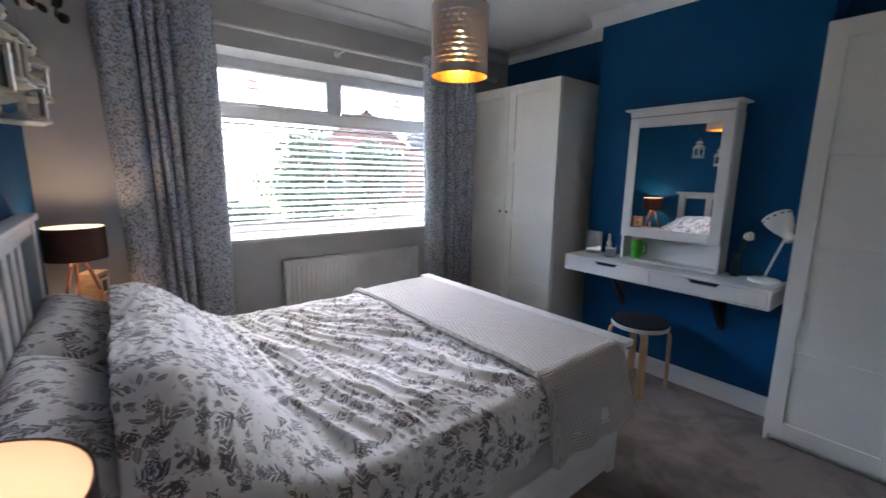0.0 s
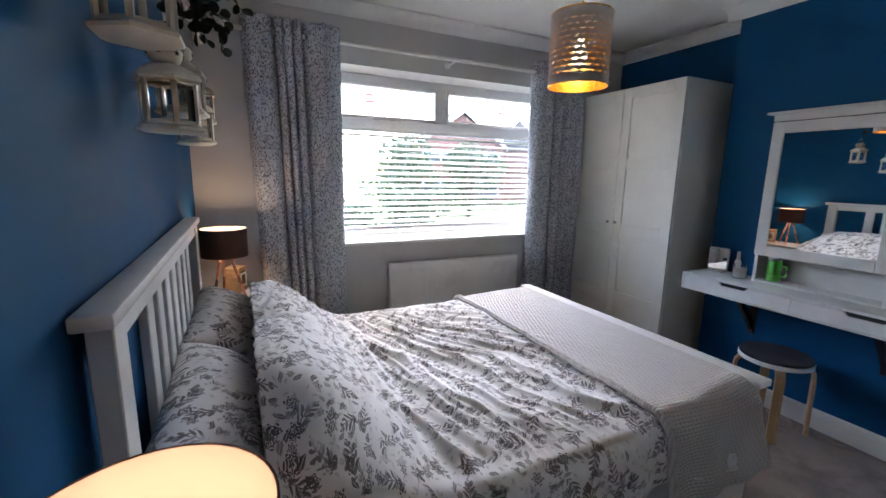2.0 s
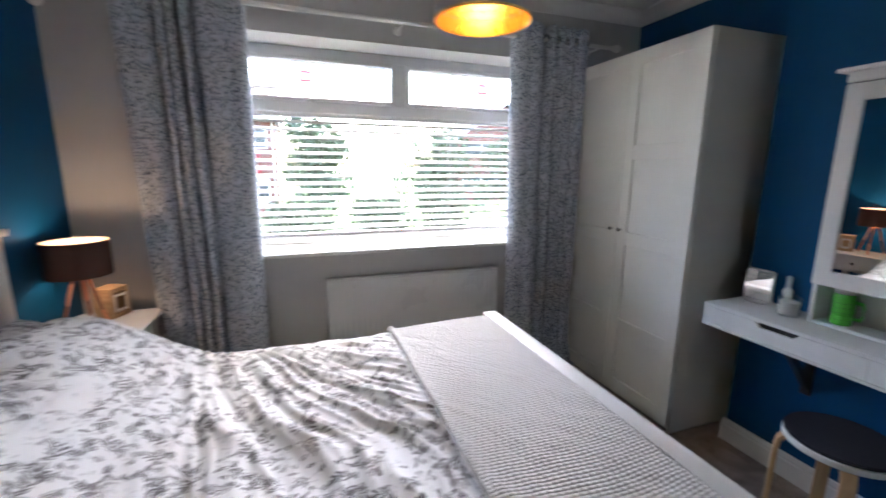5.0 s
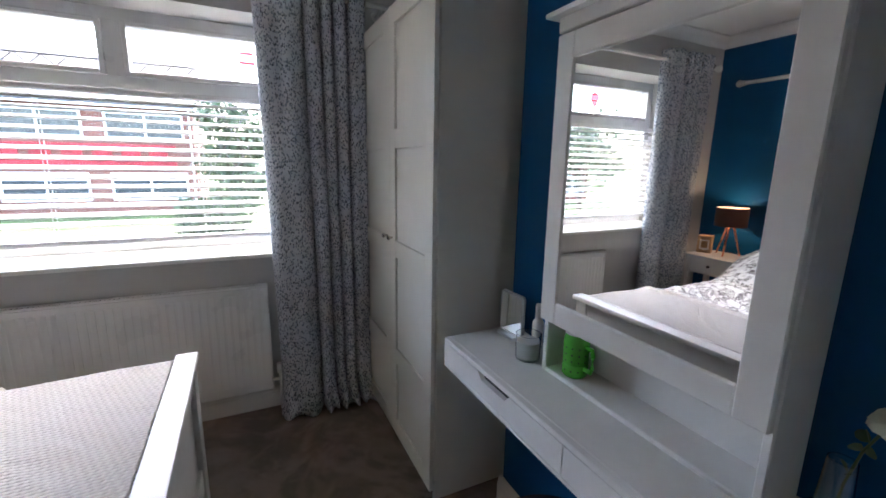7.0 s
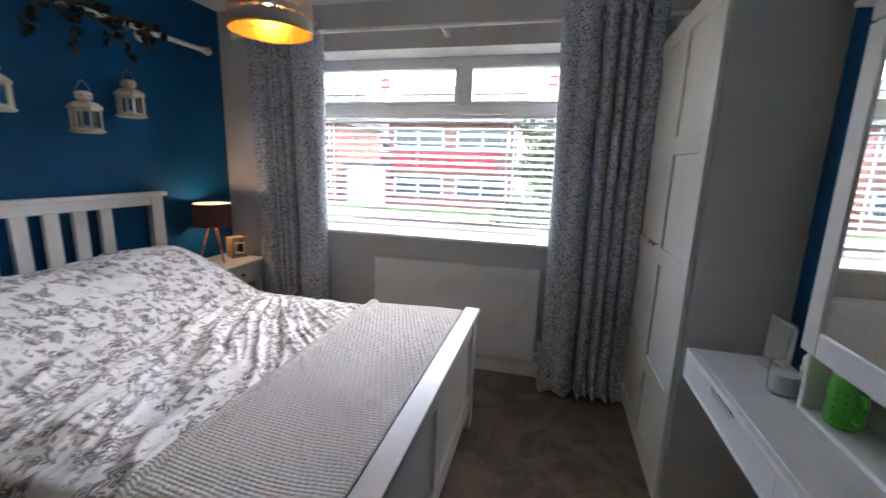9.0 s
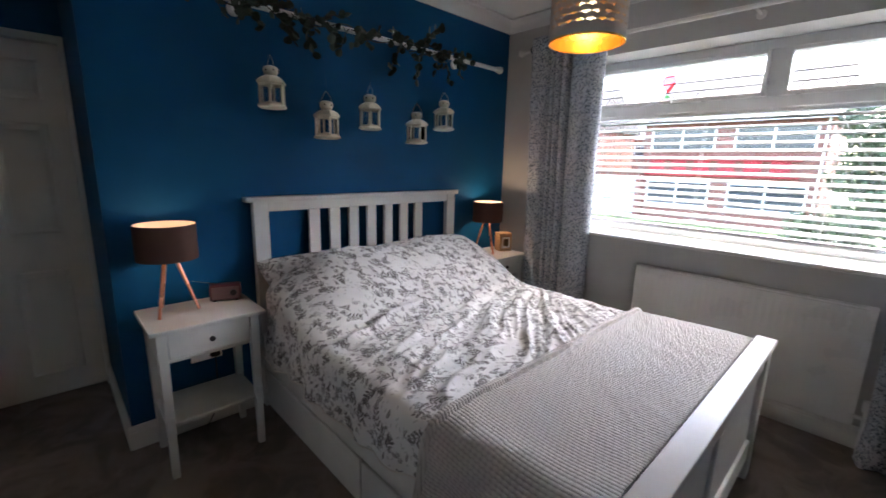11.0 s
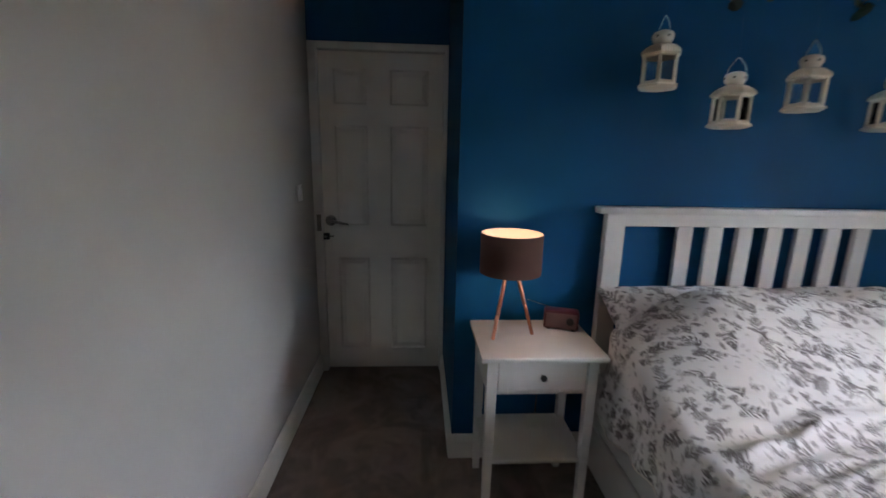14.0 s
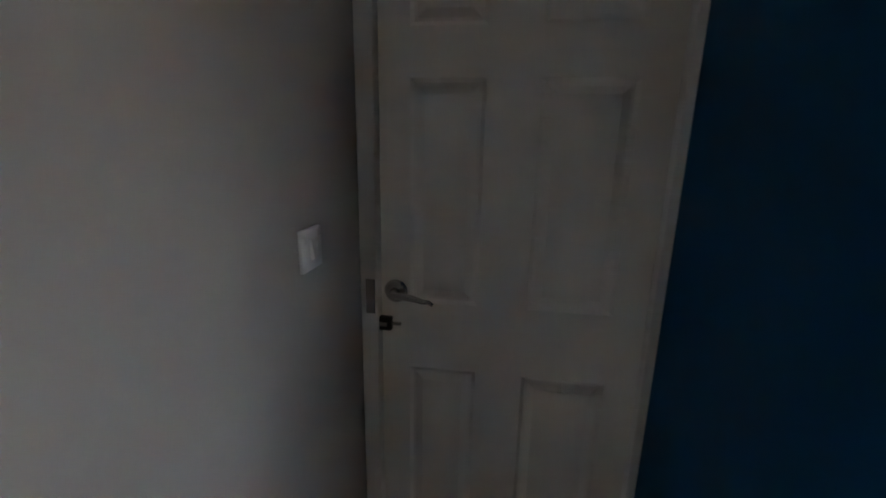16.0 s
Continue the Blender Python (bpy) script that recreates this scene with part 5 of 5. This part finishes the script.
for p in ((0.003, -0.008, 0.12), (0.0, -0.02, 0.17), (-0.004, -0.026, 0.19)):
    for _ in range(2):
        leaf_at(lf, Vector(p), Vector((rnd.uniform(-1, 1), rnd.uniform(-1, 1), 0.6)), 0.022, rnd.uniform(0, 6))
part("leaves", lf, M_STALK, vase, smooth=None)

dl = thing("desk_lamp", "white metal desk lamp, its bell shade turned upwards, unlit", "desk lamp", (3.150, 1.282, SZ1))
part("base", lathe([(0, 0), (0.072, 0), (0.075, 0.006), (0.072, 0.016), (0.025, 0.022), (0.012, 0.03), (0, 0.03)], 32), M_TRIM, dl)
part("stem", tube([(0, 0, 0.025), (0.0, -0.016, 0.08), (-0.002, -0.036, 0.15), (-0.004, -0.058, 0.22), (-0.006, -0.072, 0.262)], 0.0055, 8), M_TRIM, dl)
AIM = Vector((0.035, 0.075, 0.105)).normalized()      # the shade is turned up towards the mirror
M4 = Matrix.Translation((-0.006, -0.076, 0.268)) @ (-AIM).to_track_quat("Z", "Y").to_matrix().to_4x4()
hd = part("shade", lathe([(0.066, -0.125), (0.070, -0.120), (0.064, -0.085), (0.048, -0.04), (0.030, -0.012), (0.026, 0.0), (0.026, 0.03), (0.020, 0.036), (0, 0.036)], 30, 0, M4), M_TRIM, dl, "white bell shade", 50)
# Dark bars on the uncut bell, painting the darkness of its slots.
part("painted_vent_slots", joined(*[moved(bx(-0.008, 0.008, 0.0675, 0.0705, -0.110, -0.104, 0), M4 @ pose(0, 0, 0, 0, 0, a)) for a in range(0, 360, 30)]), M_DARK, hd)
part("bulb", lathe([(0, -0.09), (0.02, -0.085), (0.028, -0.06), (0.02, -0.035), (0.012, -0.015), (0, -0.012)], 16, 0, M4), M_WAX, dl)

stool = thing("stool", "birch bentwood stool with a dark grey felt seat pad", "stool", (2.985, 1.86, 0))
part("seat", lathe([(0, 0.415), (0.172, 0.415), (0.176, 0.419), (0.176, 0.437), (0.172, 0.440), (0, 0.440)], 40), M_TRIM, stool, "white round seat")
part("seat_pad", lathe([(0, 0.4405), (0.170, 0.4405), (0.174, 0.446), (0.170, 0.455), (0.10, 0.461), (0, 0.462)], 40), M_SEAT, stool, "dark grey felt pad")
for k in range(4):
    a = k * math.pi / 2 + 0.62
    sec, w = [], 0.022
    path = [(0.08, 0.408), (0.14, 0.408), (0.165, 0.400), (0.178, 0.380), (0.183, 0.34), (0.186, 0.15), (0.190, 0.0)]
    bm = bmesh.new()
    rings = []
    for i, (r, zz) in enumerate(path):
        j0, j1 = path[max(i - 1, 0)], path[min(i + 1, len(path) - 1)]
        t = Vector((j1[0] - j0[0], j1[1] - j0[1])).normalized()
        nn = Vector((-t.y, t.x)) * 0.0075
        rings.append([bm.verts.new((r + sgn * nn.x, yy, zz + sgn * nn.y)) for sgn, yy in ((1, -w), (1, w), (-1, w), (-1, -w))])
    for r0, r1 in zip(rings, rings[1:]):
        for q in range(4):
            bm.faces.new((r0[q], r0[(q + 1) % 4], r1[(q + 1) % 4], r1[q]))
    bm.faces.new(rings[0]), bm.faces.new(rings[-1][::-1])
    bmesh.ops.recalc_face_normals(bm, faces=bm.faces)
    part("leg", moved(bm, pose(0, 0, 0, 0, 0, math.degrees(a))), M_BIRCH, stool, "bent birch leg", 40)

# ---- low white chest by the grey wall ----
chest = thing("chest_of_drawers", "low white two-drawer chest against the grey wall", "chest", (1.08, GREY + 0.02, 0))
part("top", bx(0, 0.42, 0, 0.464, 0.518, 0.538, 0.002), M_WHITE, chest)
part("body", joined(bx(0.0, 0.018, 0, 0.47, 0, 0.518), bx(0.402, 0.42, 0, 0.47, 0, 0.518), bx(0.018, 0.402, 0, 0.01, 0, 0.518), bx(0.018, 0.402, 0.02, 0.45, 0.03, 0.045)), M_WHITE, chest)
for z0, z1 in ((0.03, 0.262), (0.268, 0.512)):
    part("drawer_front", bx(0.0, 0.42, 0.472, 0.494, z0, z1, 0.002), M_WHITE, chest)

# ---- pendant ----
pend = thing("pendant_lamp", "white perforated drum pendant with a gold lining, lit", "pendant lamp", (1.573, 2.08, 1.79))
R, H = 0.12, 0.28
ROWS_P, AROUND, SUB = 10, 22, 14


def pierced(r):
    """A drum pierced by rows of double arches with a dot under each."""
    bm = bmesh.new()
    n = AROUND * SUB
    z0, z1 = 0.035, H - 0.03
    levels = [0.0] + [z0 + (z1 - z0) * j / (ROWS_P * SUB) for j in range(ROWS_P * SUB + 1)] + [H]
    rings = [[bm.verts.new((r * math.cos(i * math.tau / n), r * math.sin(i * math.tau / n), z)) for i in range(n)] for z in levels]
    for j in range(len(levels) - 1):
        row, jj = (j - 1) // SUB, (j - 1) % SUB
        for i in range(n):
            if 0 <= row < ROWS_P:
                u = ((i + 0.5 + (SUB / 2 if row % 2 else 0)) % SUB) / SUB - 0.5
                v = (jj + 0.5) / SUB - 0.12
                d = math.hypot(u * 1.1, v)
                if (abs(d - 0.38) < 0.032 and v > 0.12) or (abs(d - 0.21) < 0.03 and v > 0.09) or math.hypot(u, v - 0.02) < 0.06:
                    continue
            bm.faces.new((rings[j][i], rings[j][(i + 1) % n], rings[j + 1][(i + 1) % n], rings[j + 1][i]))
    return bm


ps = part("shade", pierced(R), M_PERF, pend, "white scalloped pierced shade", 180)
part("lining", pierced(R - 0.0015), M_GOLD, ps, "gold inner face", 180)
part("shade_spider", joined(*[rod((0, 0, H - 0.02), (0.118 * math.cos(a), 0.118 * math.sin(a), H - 0.02), 0.002, n=6) for a in (0.3, 2.4, 4.5)]), M_GOLD, ps)
for z0 in (0.0, H - 0.006):
    part("shade_ring", lathe([(0.1205, z0), (0.122, z0 + 0.003), (0.1205, z0 + 0.006), (0.1175, z0 + 0.003), (0.1205, z0)], 48), M_GOLD, ps)
part("bulb", lathe([(0, 0.07), (0.02, 0.075), (0.032, 0.10), (0.030, 0.13), (0.016, 0.165), (0.013, 0.185), (0, 0.186)], 24), M_PBULB, pend, "lit warm bulb").visible_shadow = False
part("lamp_holder", lathe([(0, 0.186), (0.018, 0.186), (0.019, 0.235), (0.012, 0.26), (0, 0.262)], 20), M_TRIM, pend)
part("flex", rod((0, 0, 0.26), (0, 0, CEIL - 1.79 - 0.02), 0.0035, n=8), M_GOLD, pend)
part("ceiling_rose", lathe([(0, 0.0), (0.03, 0.0), (0.045, 0.018), (0.048, 0.029), (0, 0.0295)], 28, 0, pose(0, 0, CEIL - 1.79 - 0.03)), M_TRIM, pend)
pl = bpy.data.lights.new("pendant_light", "POINT")
pl.energy, pl.color, pl.shadow_soft_size = 0.045, (1.0, 0.66, 0.32), 0.032
plo = new("pendant_light", pl)
plo.parent = pend
plo.location = (0, 0, 0.12)

# ---- outside ----
GZ = -1.6
setting("ground", bx(-400, 400, WIN + 0.35, 900, GZ - 0.5, GZ, 0), M_GRASS, "lawn and gardens reaching far off")
setting("road", bx(-200, 200, 12, 18, GZ + 0.004, GZ + 0.012, 0), M_TARMAC, "grey asphalt street")
setting("pavement", joined(bx(-200, 200, 10.2, 12, GZ + 0.004, GZ + 0.12, 0.01), bx(-200, 200, 18, 19.8, GZ + 0.004, GZ + 0.12, 0.01)), M_PAVE, "pale paved footway")


def house_at(x0, x1, y, bays, band, gable=False):
    h = thing("house", "two-storey red brick house with a slate roof and white windows", "house", (x0, y, GZ), "houses across the street")
    W, D, E = x1 - x0, 8.0, 5.8
    part("wall", bx(0, W, 0, D, 0, E, 0), M_BRICK, h, smooth=None)
    if gable:
        part("gable_wall", extrude([(0, E + 0.001), (W, E + 0.001), (W / 2, E + 3.0)], 0.0, D, "y"), M_BRICK, h, smooth=None)
        for s in (0, 1):
            a, b = ((-0.4, E - 0.2), (W / 2, E + 3.25)) if s == 0 else ((W + 0.4, E - 0.2), (W / 2, E + 3.25))
            part("roof_slope", extrude([a, b, (b[0], b[1] + 0.16), (a[0], a[1] + 0.16)], -0.2, D + 0.2, "y"), M_TILE, h, smooth=None)
            part("bargeboard", extrude([(a[0], a[1] - 0.12), (b[0], b[1] - 0.12), (b[0], b[1] + 0.17), (a[0], a[1] + 0.17)], -0.30, -0.21, "y"), M_UPVC, h, "white bargeboard", None)
    else:
        part("roof", extrude([(-0.35, E - 0.02), (D / 2, E + 2.9), (D + 0.35, E - 0.02), (D + 0.35, E - 0.18), (-0.35, E - 0.18)], -0.2, W + 0.2, "x"), M_TILE, h, "grey slate roof", None)
        part("gutter", bx(-0.2, W + 0.2, -0.45, -0.352, E - 0.22, E - 0.12, 0.01), M_UPVC, h)
        part("drainpipe", rod((W - 0.15, -0.06, 0), (W - 0.15, -0.06, E - 0.2), 0.05, n=8), M_UPVC, h)
    if band:
        for z0 in (2.62, 3.50):
            band_part = part("hung_tiles", bx(0.2, W - 0.9, -0.14, -0.002, z0, z0 + 0.25, 0.02), M_HUNG, h, "red tile-hung band")
            for k in range(22):
                part("tile", bx(0.25 + k * (W - 1.2) / 22, 0.21 + (k + 1) * (W - 1.2) / 22, -0.175, -0.142, z0 + 0.01, z0 + 0.24, 0), M_HUNG, band_part, smooth=None)
        for k in range(6):
            part("hung_panel", bx(0.5 + k * (W - 1.4) / 6, 0.1 + (k + 1) * (W - 1.4) / 6, -0.10, -0.002, 2.88, 3.49, 0.01), M_HUNG, h, smooth=None)
    step = W / bays
    for k in range(bays):
        a, b = k * step + 0.45, (k + 1) * step - 0.45
        for z0, z1 in ((0.85, 2.3), (4.05, 5.35)):
            w = part("window", joined(frame_of(a, b, z0, z1, 0.09, -0.10, 0.02, 0), bx((a + b) / 2 - 0.05, (a + b) / 2 + 0.05, -0.09, 0.02, z0 + 0.09, z1 - 0.09, 0), bx(a + 0.09, b - 0.09, -0.09, 0.02, z1 - 0.42, z1 - 0.35, 0)), M_UPVC, h, "white window frame", None)
            part("pane", bx(a + 0.09, b - 0.09, -0.04, -0.02, z0 + 0.09, z1 - 0.09, 0), M_DARKGLASS, w, smooth=None)
    return h


house_at(-23, -12.6, 28.5, 3, False)
house_at(-8.6, 0.1, 28.5, 2, True)
house_at(-16.5, -6.0, 42.0, 3, False)
house_at(15.5, 25.0, 38.0, 2, False, True)
house_at(27.0, 37, 34.0, 2, True)
garage = thing("garage", "flat-roofed brick garage with a pale blue door", "garage", (-11.8, 28.0, GZ))
part("wall", bx(0, 3.4, 0, 6, 0, 2.75, 0), M_BRICK, garage, smooth=None)
part("roof", bx(-0.1, 3.5, -0.1, 6.1, 2.751, 2.9, 0.01), M_TILE, garage, smooth=None)
gd = part("garage_door", bx(0.3, 3.1, -0.06, -0.001, 0.02, 2.5, 0.01), M_GARAGE, garage, "pale blue garage door", None)
for k in range(9):
    part("groove", bx(0.58 + k * 0.28, 0.60 + k * 0.28, -0.068, -0.061, 0.06, 2.45, 0), M_GARAGE, gd, smooth=None)


def leafy(name, label, at, spread, height, n, seed, trunk):
    ob = thing(name, label, name, (at[0], at[1], GZ))
    rnd = random.Random(seed)
    bm = bmesh.new()
    lumps = [(Vector((rnd.uniform(-1, 1) * spread * 0.55, rnd.uniform(-1, 1) * spread * 0.55, trunk + rnd.uniform(0.15, 0.85) * height)), rnd.uniform(0.3, 0.55) * spread) for _ in range(12)]
    for k in range(n):
        c, r = lumps[rnd.randrange(12)]
        d = Vector((rnd.gauss(0, 1), rnd.gauss(0, 1), rnd.gauss(0, 1))).normalized() * r * rnd.uniform(0.6, 1.05)
        p = c + d
        p.z = max(p.z, 0.05)
        leaf_at(bm, p, Vector((rnd.gauss(0, 1), rnd.gauss(0, 1), rnd.gauss(0, 1))), rnd.uniform(0.12, 0.26), rnd.uniform(0, 6))
    if trunk:
        limbs = [tube([(0, 0, 0), (0.04, 0.02, trunk * 0.5), (0.0, 0.0, trunk + height * 0.3), (0.1, 0, trunk + height * 0.7)], [0.2, 0.16, 0.11, 0.04], 10)]
        limbs += [tube([(0, 0, trunk * 0.8), c * 0.6, c], [0.09, 0.06, 0.02], 6) for c, r in lumps[:6]]
        part("trunk", joined(*limbs), M_BARK, ob)
    part("crown" if trunk else "foliage", bm, M_BUSH, ob, smooth=None)
    return ob


leafy("tree", "broad green garden tree across the street", (2.1, 24.5), 2.2, 5.2, 3400, 3, 0.8)
leafy("tree", "broad green street tree beside the road", (-16.5, 22.5), 2.4, 4.5, 2200, 5, 1.8)
leafy("hedge", "rounded green front-garden hedge", (1.2, 21.5), 1.8, 1.3, 1800, 7, 0)
leafy("hedge", "rounded green front-garden hedge", (5.0, 21.0), 1.7, 1.5, 1500, 9, 0)
leafy("hedge", "tall green hedge beside the garden", (8.0, 20.5), 1.9, 2.2, 2000, 10, 0)
leafy("tree", "broad green garden tree across the street", (9.5, 26.0), 2.8, 4.2, 2600, 13, 1.0)
leafy("tree", "broad green garden tree across the street", (15.0, 27.0), 2.6, 4.0, 2600, 17, 1.0)
